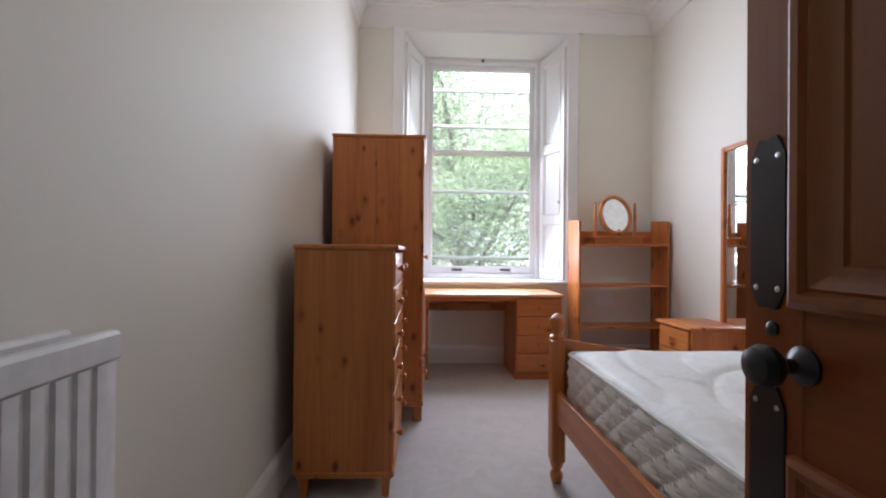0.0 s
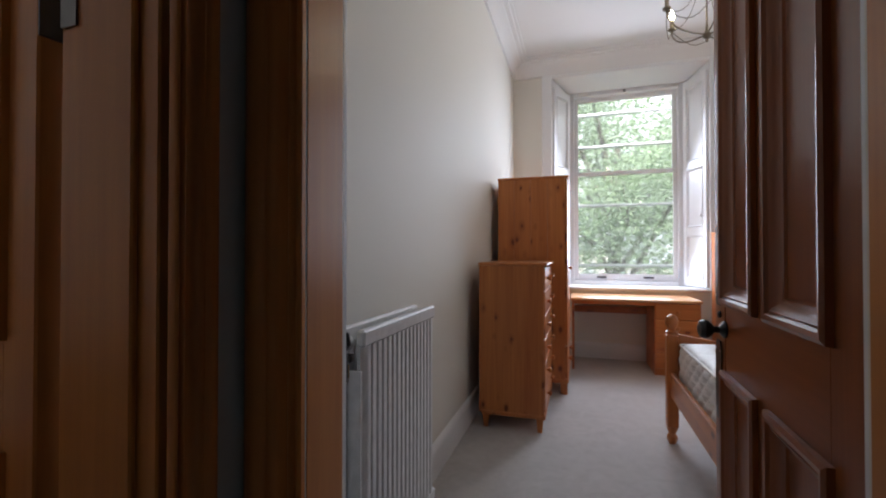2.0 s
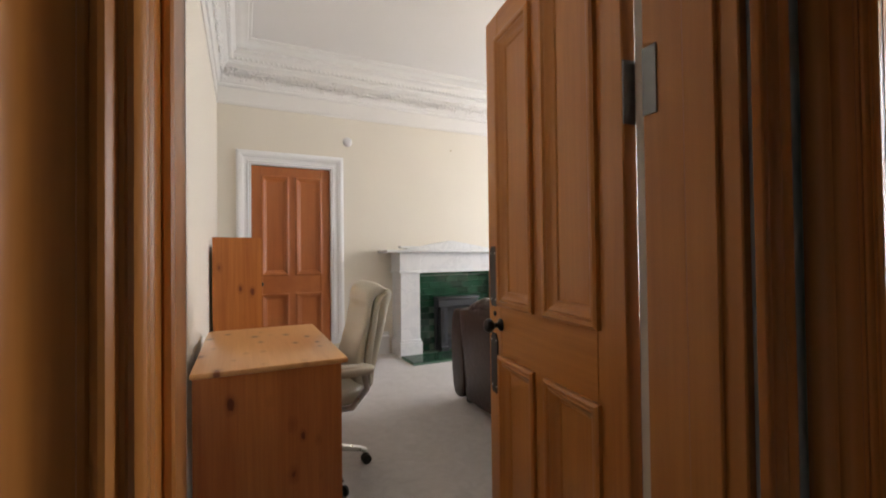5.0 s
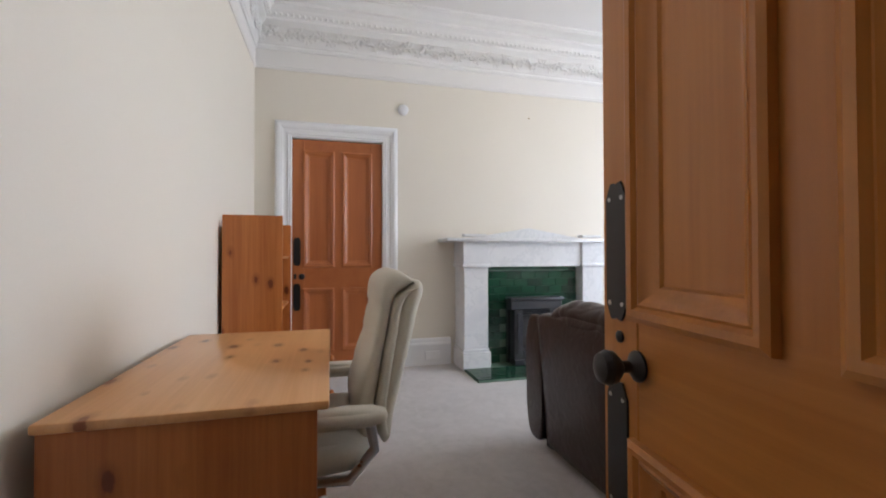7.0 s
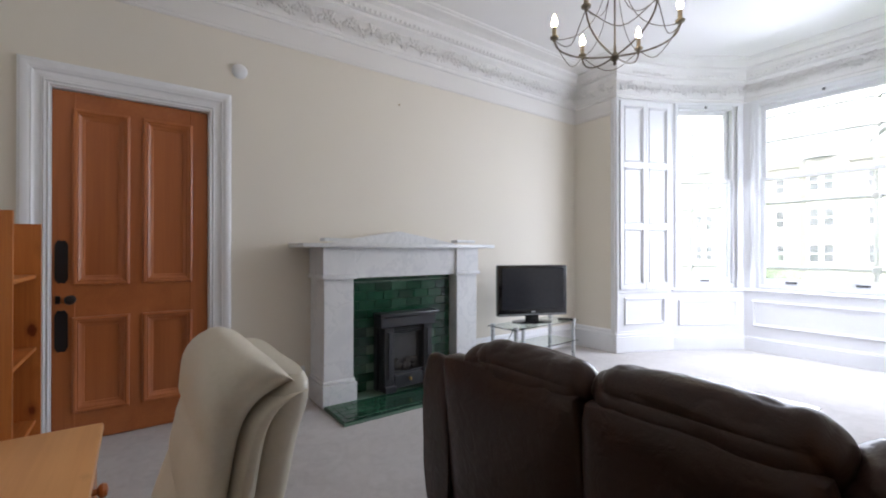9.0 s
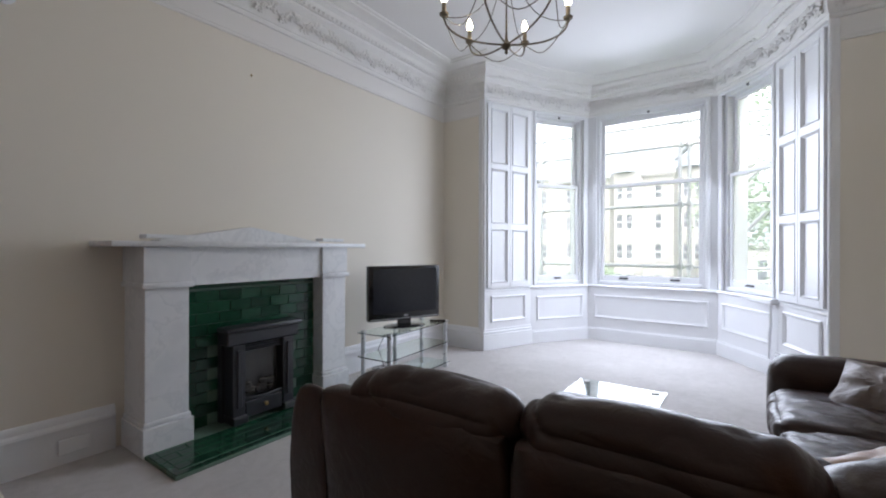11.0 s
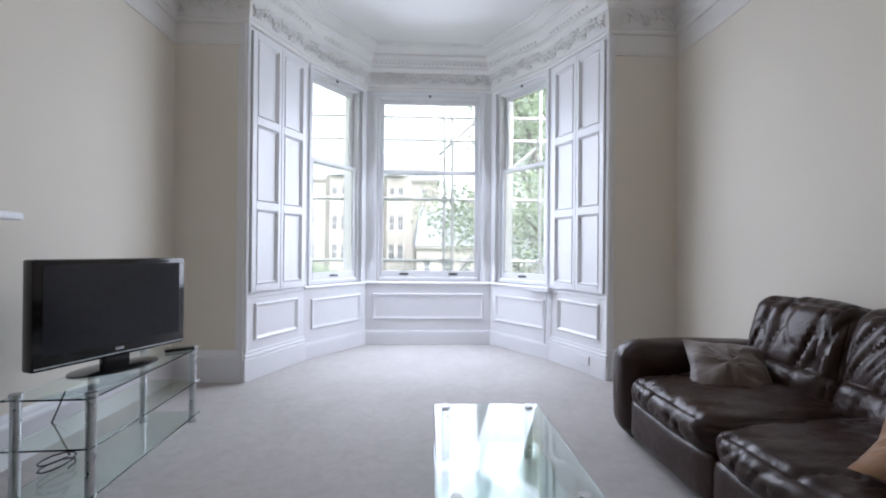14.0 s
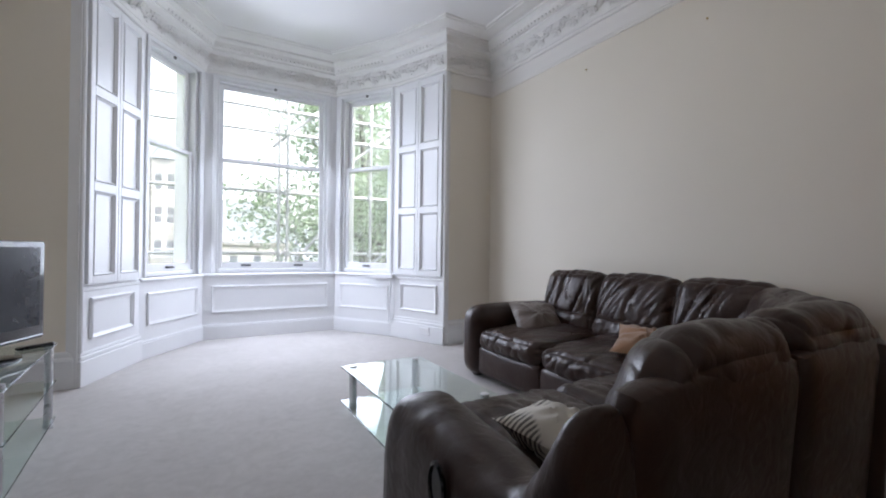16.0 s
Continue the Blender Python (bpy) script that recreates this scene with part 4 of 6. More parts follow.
def tree(m, height, spread, leaf_count, seed, label):
    rnd = random.Random(seed)
    t = thing("tree", m, label, "tree")
    tb = B()
    trunk_top = height * 0.35
    tube(tb, [(0, 0, 0), (0.08, 0.05, trunk_top * 0.5), (0.0, 0.1, trunk_top), (0.1, 0.0, height * 0.7)], [0.32, 0.26, 0.22, 0.08], 10)
    ends = []
    for k in range(13):
        a = k * 2.4 + rnd.uniform(-0.3, 0.3)
        z0 = trunk_top * (0.75 + 0.9 * k / 13)
        r = spread * rnd.uniform(0.6, 1.0)
        z1 = min(height * 0.98, z0 + height * rnd.uniform(0.12, 0.4))
        mid = (r * 0.5 * math.cos(a + 0.2), r * 0.5 * math.sin(a + 0.2), z0 + (z1 - z0) * 0.65)
        end = (r * math.cos(a), r * math.sin(a), z1)
        tube(tb, [(0, 0, z0), mid, end], [0.11, 0.06, 0.02], 6)
        ends += [end, mid, ((mid[0] + end[0]) / 2, (mid[1] + end[1]) / 2, (mid[2] + end[2]) / 2 + 0.4)]
        for j in range(2):
            e2 = (mid[0] + rnd.uniform(-1, 1) * spread * 0.4, mid[1] + rnd.uniform(-1, 1) * spread * 0.4, mid[2] + rnd.uniform(-0.4, 1.6))
            tube(tb, [mid, e2], [0.045, 0.012], 5)
            ends.append(e2)
    part("trunk", tb, BARK, t)
    verts, faces = [], []
    for k in range(leaf_count):
        e = ends[rnd.randrange(len(ends))]
        q = rnd.random() ** 0.5 * spread * 0.46
        a, b = rnd.uniform(0, 6.283), math.acos(rnd.uniform(-1, 1))
        c = Vector((e[0] + q * math.sin(b) * math.cos(a), e[1] + q * math.sin(b) * math.sin(a), e[2] + 0.75 * q * math.cos(b)))
        s = rnd.uniform(0.05, 0.10)
        u = Vector((rnd.uniform(-1, 1), rnd.uniform(-1, 1), rnd.uniform(-0.7, 0.3))).normalized()
        v = u.cross(Vector((rnd.uniform(-1, 1), rnd.uniform(-1, 1), rnd.uniform(-1, 1)))).normalized()
        n = len(verts)
        w = u.cross(v) * s * 0.15
        verts += [c - u * s, c + v * s * 0.55 + w, c + u * s, c - v * s * 0.55 + w]
        faces += [(n, n + 1, n + 2), (n, n + 2, n + 3)]
    me = bpy.data.meshes.new("crown")
    me.from_pydata([tuple(v) for v in verts], [], faces)
    me.materials.append(LEAF)
    cr = new("crown", me)
    cr.parent = t
    tagged(cr, "dense summer leaves, their green paled for haze", kind="stuff")
    return t


tree(pose(1.7, 13.6, GZ, 0, 0, 25), 13.0, 3.7, 30000, 3, "tall leafy green street tree opposite the windows")
tree(pose(7.6, 18.0, GZ, 0, 0, 80), 14.5, 3.0, 22000, 8, "leafy green street tree beside the pavement")
tree(pose(-13.0, 40.0, GZ, 0, 0, 50), 5.0, 2.0, 6000, 5, "small green garden tree by the terrace")
tree(pose(13.0, 22.0, GZ, 0, 0, 10), 12.0, 4.0, 36000, 11, "large leafy tree further along the street")


def scaffold(m, x0, x1, lifts, posts, braces, label):
    """Upright and level tubes with couplers, run along x."""
    s = thing("scaffolding", m, label, "scaffolding")
    for x in posts:
        part("standard", tube(B(), [(x, 0, GZ), (x, 0, 6.0)], 0.024, 8), GALV, s)
    for z in lifts:
        part("ledger", tube(B(), [(x0, 0.05, z), (x1, 0.05, z)], 0.024, 8), GALV, s)
        for x in posts:
            part("coupler", box(B(), (x - 0.04, -0.03, z - 0.045), (x + 0.04, 0.08, z + 0.045), 0.012), GALV, s)
    for a, b in braces:
        part("brace", tube(B(), [a, b], 0.024, 8), GALV, s)
    return s


scaffold(pose(0, 6.5, 0), -6.5, 0.3, (0.97, 1.88, 2.76, 3.10), (-4.35, -2.22, -2.10, -0.80), [((-2.25, 0.1, 0.5), (-1.2, 0.1, 1.75)), ((-2.3, 0.1, 2.55), (-1.3, 0.1, 3.5)), ((-1.4, 0.1, 2.2), (-0.2, 0.1, 3.2)), ((-1.3, 0.1, 0.3), (-0.5, 0.1, 1.0))], "galvanised tube scaffolding outside the bay window")
scaffold(pose(0, 5.4, 0), 0.1, 3.2, (0.98, 1.81, 2.63, 3.08), (-0.1, 3.1), [], "galvanised scaffold rails outside the bedroom window")

# ---- bedroom things ----
def knob(bm, m, r=0.017):
    return lathe(bm, [(r * 0.45, 0), (r * 0.4, 0.010), (r * 0.9, 0.016), (r, 0.022), (r * 0.8, 0.030), (0.001, 0.033)], n=12, m=m)


def rounded(bm, half, r, cuts=8, puff=0.0, wrinkle=0.0, freq=(3, 3, 3), m=None, seed=0.0, skew=0.0):
    """A soft block: a box with rounded edges, bulging faces and creases."""
    res = bmesh.ops.create_cube(bm, size=2)
    vs = res["verts"]
    es = list({e for v in vs for e in v.link_edges})
    out = bmesh.ops.subdivide_edges(bm, edges=es, cuts=cuts, use_grid_fill=True)
    vs = list({v for f in bm.faces for v in f.verts if f.is_valid} if len(bm.verts) == (cuts + 2) ** 3 - cuts ** 3 else set(vs) | {g for g in out["geom"] if isinstance(g, bmesh.types.BMVert)})
    hx = Vector(half)
    for v in vs:
        p = v.co.copy()
        full = Vector((p.x * hx.x, p.y * hx.y, p.z * hx.z))
        q = Vector([max(-(h - r), min(h - r, c)) for c, h in zip(full, hx)])
        dd = full - q
        nn = dd.normalized() if dd.length > 1e-6 else Vector((0, 0, 1))
        pos = q + nn * r
        e = sorted(abs(c) for c in p)
        bulge = puff * (1 - e[0] ** 2) * (1 - e[1] ** 2)
        if wrinkle:
            s = Vector(((pos.x + skew * pos.z) * freq[0] + seed, (pos.y + skew * (pos.z + pos.x)) * freq[1] + seed * 0.7, pos.z * freq[2]))
            warp = s + Vector((noise.noise(s * 0.5), noise.noise(s * 0.5 + Vector((9, 2, 5))), 0)) * 0.9
            crease = max(0.0, 1 - 3.4 * abs(noise.noise(warp))) ** 1.6
            crease2 = max(0.0, 1 - 3.4 * abs(noise.noise(warp * 1.9))) ** 1.6
            bulge += wrinkle * (0.45 * noise.noise(s * 0.5) - 0.75 * crease - 0.45 * crease2)
        v.co = pos + nn * bulge
    if m is not None:
        bmesh.ops.transform(bm, matrix=m, verts=vs)
    return bm


# chest of drawers, drawers facing east
def chest(m, w, dep, h, rows, label):
    """Local x: out of the front; y: along the width."""
    c = thing("chest_of_drawers", m, label, "chest of drawers")
    part("top", box(B(), (-0.005, -0.012, h - 0.022), (dep + 0.018, w + 0.012, h), 0.008, 2), PINE_Y, c)
    part("side_panel", boxes(((0, 0, 0.10), (dep - 0.005, 0.02, h - 0.022))), PINE, c)
    part("side_panel", boxes(((0, w - 0.02, 0.10), (dep - 0.005, w, h - 0.022))), PINE, c)
    part("back_panel", boxes(((0, 0.02, 0.10), (0.012, w - 0.02, h - 0.022))), PINE, c)
    part("base_rail", box(B(), (0.01, -0.004, 0.085), (dep + 0.004, w + 0.004, 0.115), 0.006), PINE_Y, c)
    for x in (0.02, dep - 0.055):
        for y in (0.0, w - 0.045):
            lg = B()
            a = [(x, y), (x + 0.045, y), (x + 0.045, y + 0.045), (x, y + 0.045)]
            cx, cy = x + 0.0225, y + 0.0225
            hi = [lg.verts.new((px, py, 0.09)) for px, py in a]
            lo = [lg.verts.new((cx + (px - cx) * 0.62, cy + (py - cy) * 0.62, 0.0)) for px, py in a]
            lg.faces.new(hi)
            lg.faces.new(lo[::-1])
            for k in range(4):
                lg.faces.new((lo[k], lo[(k + 1) % 4], hi[(k + 1) % 4], hi[k]))
            part("leg", lg, PINE, c)
    z0, z1 = 0.125, h - 0.03
    dh = (z1 - z0) / rows
    for k in range(rows):
        dr = part("drawer", box(B(), (0.03, 0.026, z0 + k * dh + 0.004), (dep + 0.002, w - 0.026, z0 + (k + 1) * dh - 0.004), 0.004), PINE_Y, c)
        for y in (w * 0.25, w * 0.75):
            part("knob", knob(B(), pose(dep + 0.002, y, z0 + (k + 0.5) * dh, 0, 90)), PINE, dr)
    return c


chest(pose(-0.045, 1.93, 0), 0.76, 0.425, 1.087, 6, "tall orange pine chest of drawers against the wall")

# wardrobe
wd = thing("wardrobe", pose(-0.065, 2.75, 0), "tall knotty orange pine wardrobe beside the window", "wardrobe")
WW, WD, WH = 0.80, 0.565, 1.785
part("top", box(B(), (-0.004, -0.01, WH - 0.02), (WD + 0.016, WW + 0.01, WH), 0.008, 2), PINE_Y, wd)
for k in range(4):
    a = 0.002 + k * (WD - 0.02) / 4
    part("side_board", boxes(((a, 0, 0.095), (a + (WD - 0.02) / 4 - 0.0012, 0.02, WH - 0.02))), PINE, wd)
part("side_panel", boxes(((0, WW - 0.02, 0.095), (WD - 0.02, WW, WH - 0.02))), PINE, wd)
part("back_panel", boxes(((0, 0.02, 0.095), (0.01, WW - 0.02, WH - 0.02))), PINE, wd)
part("plinth", box(B(), (0.0, -0.004, 0.09), (WD + 0.008, WW + 0.004, 0.125), 0.006), PINE_Y, wd)
for x in (0.0, WD - 0.07):
    for y in (0.0, WW - 0.05):
        part("leg", box(B(), (x + 0.01, y, 0), (x + 0.07, y + 0.05, 0.092), 0.006), PINE, wd)
for k in range(2):
    y0 = 0.004 + k * (WW / 2)
    dr = part("door", box(B(), (WD - 0.018, y0, 0.40), (WD + 0.003, y0 + WW / 2 - 0.008, WH - 0.03), 0.004), PINE, wd)
    part("knob", knob(B(), pose(WD + 0.003, y0 + (0.33 if k == 0 else 0.06), 1.02, 0, 90)), PINE, dr)
dr = part("drawer", box(B(), (WD - 0.018, 0.004, 0.13), (WD + 0.003, WW - 0.004, 0.39), 0.004), PINE_Y, wd)
for y in (0.18, 0.62):
    part("knob", knob(B(), pose(WD + 0.003, y, 0.26, 0, 90), 0.02), PINE, dr)


# desk with one pedestal
def pedestal_desk(m, w, dep, h, top_mat, label, ped=0.39, ped_right=True, drawers=4, side_mat=None):
    """Local x along the front, y to the back; front at y = 0."""
    side_mat = side_mat or PINE
    dk = thing("desk", m, label, "desk")
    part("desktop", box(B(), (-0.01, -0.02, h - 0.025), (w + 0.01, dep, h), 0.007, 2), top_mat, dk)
    px = w - ped if ped_right else 0.0
    part("end_panel", boxes(((0 if ped_right else w - 0.02, 0.01, 0.0), (0.02 if ped_right else w, dep - 0.01, h - 0.025))), side_mat, dk)
    part("pedestal_side", boxes(((px, 0.01, 0.0), (px + 0.02, dep - 0.01, h - 0.025))), side_mat, dk)
    part("pedestal_side", boxes(((px + ped - 0.02, 0.01, 0.0), (px + ped, dep - 0.01, h - 0.025))), side_mat, dk)
    part("pedestal_base", boxes(((px + 0.02, 0.015, 0.0), (px + ped - 0.02, dep - 0.02, 0.06))), PINE_X, dk)
    part("pedestal_back", boxes(((px + 0.02, dep - 0.03, 0.06), (px + ped - 0.02, dep - 0.015, h - 0.025))), side_mat, dk)
    x0, x1 = (0.02, px) if ped_right else (ped, w - 0.02)
    part("front_rail", boxes(((x0, 0.012, h - 0.06), (x1, 0.03, h - 0.025))), PINE_X, dk)
    part("back_rail", boxes(((x0, dep - 0.06, h - 0.20), (x1, dep - 0.04, h - 0.13))), PINE_X, dk)
    z0, z1 = 0.065, h - 0.03
    dh = (z1 - z0) / drawers
    for k in range(drawers):
        dr = part("drawer", box(B(), (px + 0.006, -0.006, z0 + k * dh + 0.003), (px + ped - 0.006, 0.012, z0 + (k + 1) * dh - 0.003), 0.004), PINE_X, dk)
        part("knob", knob(B(), pose(px + ped / 2, -0.006, z0 + (k + 0.5) * dh, 90), 0.018), PINE, dr)
    return dk


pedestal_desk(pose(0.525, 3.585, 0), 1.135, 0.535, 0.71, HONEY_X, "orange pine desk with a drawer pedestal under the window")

# open shelf unit
su = thing("shelf_unit", pose(1.87, 3.79, 0), "open orange pine shelf unit holding a small mirror", "shelf unit")
for x in (0.0, 0.80):
    sd = B()
    out = [(0, 0), (0.28, 0), (0.28, 1.36), (0.02, 1.345), (0, 1.33)]
    a = [sd.verts.new((x, y, z)) for y, z in out]
    b = [sd.verts.new((x + 0.02, y, z)) for y, z in out]
    sd.faces.new(a)
    sd.faces.new(b[::-1])
    for k in range(5):
        sd.faces.new((a[k], a[(k + 1) % 5], b[(k + 1) % 5], b[k]))
    part("side_panel", sd, PINE, su)
for z in (0.06, 0.385, 0.755, 1.12):
    part("shelf", box(B(), (0.02, 0.005, z), (0.80, 0.27, z + 0.018), 0.003), PINE_X, su)
part("back_rail", box(B(), (0.02, 0.255, 1.14), (0.80, 0.272, 1.26), 0.003), PINE_X, su)
part("back_rail", box(B(), (0.02, 0.255, 0.08), (0.80, 0.272, 0.16), 0.003), PINE_X, su)

# oval dressing mirror on the shelf
dm = thing("dressing_mirror", pose(2.255, 3.925, 1.138), "oval pine swing mirror on a small base", "mirror")
part("base", box(B(), (-0.22, -0.085, 0), (0.22, 0.085, 0.055), 0.008, 2), PINE_X, dm)
part("base_top", box(B(), (-0.235, -0.095, 0.055), (0.235, 0.095, 0.07), 0.005), PINE_X, dm)
for s_ in (-1, 1):
    part("post", lathe(B(), [(0.016, 0), (0.016, 0.10), (0.011, 0.12), (0.016, 0.15), (0.012, 0.22), (0.016, 0.26), (0.008, 0.275), (0.012, 0.29), (0.006, 0.31), (0.001, 0.315)], n=10, m=pose(s_ * 0.185, 0, 0.07)), PINE, dm)
om = pose(0, -0.005, 0.265, -17)
ring = B()
pts = [(0.135 * math.cos(2 * math.pi * k / 36), 0, 0.178 * math.sin(2 * math.pi * k / 36)) for k in range(37)]
tube(ring, [om @ Vector(p) for p in pts], 0.02, 8, False)
part("mirror_frame", ring, PINE, dm)
mg = B()
f = [mg.verts.new(om @ Vector((p[0], -0.004, p[2]))) for p in pts[:-1]]
b2 = [mg.verts.new(om @ Vector((p[0], 0.006, p[2]))) for p in pts[:-1]]
mg.faces.new(f)
mg.faces.new(b2[::-1])
for k in range(36):
    mg.faces.new((f[k], f[(k + 1) % 36], b2[(k + 1) % 36], b2[k]))
part("mirror_glass", mg, MIRROR, dm, "silvered oval glass")

# bed and mattress
bd = thing("bed", pose(1.125, 0.06, 0), "pine bed frame with turned posts", "bed")
BWI, BLE = 1.42, 1.975
for x in (0, BWI):
    for y, hh in ((0, 0.95), (BLE, 0.66)):
        pb = box(B(), (x - 0.032, y - 0.032, 0.10), (x + 0.032, y + 0.032, hh), 0.006)
        lathe(pb, [(0.020, 0), (0.030, 0.025), (0.030, 0.045), (0.018, 0.06), (0.026, 0.075), (0.034, 0.10)], n=14, m=pose(x, y, 0))
        lathe(pb, [(0.034, 0), (0.036, 0.012), (0.022, 0.022), (0.022, 0.034), (0.034, 0.05), (0.038, 0.075), (0.030, 0.10), (0.012, 0.115), (0.001, 0.118)], n=14, m=pose(x, y, hh))
        part("post", pb, HONEY, bd)
for y, hh in ((0, 0.85), (BLE, 0.585)):
    hb = B()
    n = 24
    low, top_ = [], []
    for k in range(n + 1):
        u = k / n
        x = 0.03 + u * (BWI - 0.06)
        zc = hh + 0.075 * (abs(2 * u - 1) ** 1.6)
        low.append((x, 0.28))
        top_.append((x, zc))
    outl = low + top_[::-1]
    fa = [hb.verts.new((x, y - 0.014, z)) for x, z in outl]
    fb = [hb.verts.new((x, y + 0.014, z)) for x, z in outl]
    for k in range(n):
        m2 = len(outl) - 1 - k
        hb.faces.new((fa[k], fa[k + 1], fa[m2 - 1], fa[m2]))
        hb.faces.new((fb[k + 1], fb[k], fb[m2], fb[m2 - 1]))
    for k in range(len(outl)):
        j = (k + 1) % len(outl)
        hb.faces.new((fa[k], fa[j], fb[j], fb[k]))
    part("footboard" if y else "headboard", hb, PINE_X, bd)
for x in (0, BWI):
    part("side_rail", box(B(), (x - 0.013, 0.03, 0.285), (x + 0.013, BLE - 0.03, 0.43), 0.005), PINE_Y, bd)
for k in range(9):
    part("slat", box(B(), (0.014, 0.12 + k * 0.22, 0.325), (BWI - 0.014, 0.19 + k * 0.22, 0.345), 0.003), HONEY_X, bd)

TICK, tt, tb_ = node_mat("cream_damask_ticking")
tv = add(tt, "ShaderNodeTexNoise", Scale=7.0, Detail=3.0, Distortion=2.0)
tt.links.new(coords(tt), tv.inputs["Vector"])
tt.links.new(ramp(tt, tv.outputs[0], [(0.42, (0.77, 0.77, 0.755)), (0.50, (0.83, 0.83, 0.815)), (0.60, (0.79, 0.79, 0.775))]), tb_.inputs["Base Color"])
tb_.inputs["Roughness"].default_value = 0.55
tf = add(tt, "ShaderNodeTexNoise", Scale=260.0, Detail=2.0)
tt.links.new(coords(tt), tf.inputs["Vector"])
bump(tt, tb_, tf.outputs[0], 0.2, 0.001)
mt = thing("mattress", pose(1.155, 0.10, 0.346), "cream quilted damask mattress, bare", "mattress")
mx, my, mz = 1.36, 1.90, 0.265
mbm = rounded(B(), (mx / 2, my / 2, mz / 2), 0.045, 110, 0.0, 0.0)
for v in mbm.verts:
    p = v.co
    if abs(p.z) > mz / 2 - 0.012:
        # quilted top: a large ring with lines running from it to the edges
        rr = math.hypot(p.x * 1.25, p.y)
        groove = math.exp(-((rr - 0.42) / 0.022) ** 2) + math.exp(-((rr - 0.62) / 0.02) ** 2) * 0.8
        aa = math.atan2(p.y, p.x)
        spoke = math.exp(-((math.sin(aa * 4) * rr) / 0.03) ** 2) if rr > 0.3 else 0.0
        swirl = math.exp(-(math.sin(9 * rr + 2.2 * math.sin(3 * aa)) / 0.3) ** 2)
        edge = min(1, (mx / 2 - abs(p.x)) / 0.10) * min(1, (my / 2 - abs(p.y)) / 0.10)
        lift = 0.024 - 0.018 * groove - 0.011 * spoke - 0.010 * swirl + 0.009 * noise.noise(p * 5)
        v.co.z += lift * max(0, edge) * (1 if p.z > 0 else -0.3)
    else:
        along_ = p.x if abs(p.y) / my > abs(p.x) / mx else p.y
        u1 = math.sin((along_ * 28 + p.z * 36))
        u2 = math.sin((along_ * 28 - p.z * 36))
        quilt = min(abs(u1), abs(u2)) ** 0.6
        v.co += Vector((p.x / mx, p.y / my, 0)).normalized() * (0.016 * quilt - 0.006 + 0.004 * noise.noise(p * 9))
part("cover", mbm, TICK, mt, m=pose(mx / 2, my / 2, mz / 2))
for z in (0.012, mz - 0.006):
    loop = []
    for (cx, cy), a0 in (((mx - 0.05, my - 0.05), 0), ((0.05, my - 0.05), 90), ((0.05, 0.05), 180), ((mx - 0.05, 0.05), 270)):
        for k in range(5):
            a = radians(a0 + k * 22.5)
            loop.append((cx + 0.05 * math.cos(a), cy + 0.05 * math.sin(a), z))
    part("piping", tube(B(), loop + [loop[0]], 0.007, 6, False), TICK, mt)

# bedside cabinet, drawers facing west
bc = thing("bedside_cabinet", pose(2.30, 2.88, 0), "small orange pine bedside cabinet with drawers", "bedside cabinet")
part("body", boxes(((0.015, 0.0, 0.05), (0.385, 0.02, 0.535)), ((0.015, 0.38, 0.05), (0.385, 0.40, 0.535)), ((0.365, 0.02, 0.05), (0.385, 0.38, 0.535)), ((0.02, 0.02, 0.05), (0.365, 0.38, 0.07))), PINE, bc)
part("top", box(B(), (-0.012, -0.012, 0.535), (0.395, 0.412, 0.56), 0.008, 2), PINE_Y, bc)
part("plinth", box(B(), (0.01, 0.0, 0.0), (0.385, 0.40, 0.05), 0.004), PINE_Y, bc)
for k in range(3):
    dr = part("drawer", box(B(), (0.0, 0.024, 0.06 + k * 0.157), (0.018, 0.376, 0.06 + k * 0.157 + 0.15), 0.004), PINE_Y, bc)
    part("knob", knob(B(), pose(0.0, 0.2, 0.135 + k * 0.157, 0, -90), 0.02), PINE, dr)

# tall wall mirror
tm = thing("wall_mirror", pose(BE - 0.001, 2.62, 0.52), "tall pine framed wall mirror above the cabinet", "mirror")
part("mirror_frame", boxes(((-0.03, 0, 0), (0, 0.035, 1.32)), ((-0.03, 0.485, 0), (0, 0.52, 1.32)), ((-0.03, 0.035, 0), (0, 0.485, 0.035)), ((-0.03, 0.035, 1.285), (0, 0.485, 1.32)), bev=0.005), HONEY, tm)
part("mirror_glass", boxes(((-0.014, 0.035, 0.035), (-0.006, 0.485, 1.285))), MIRROR, tm, "silvered mirror glass")

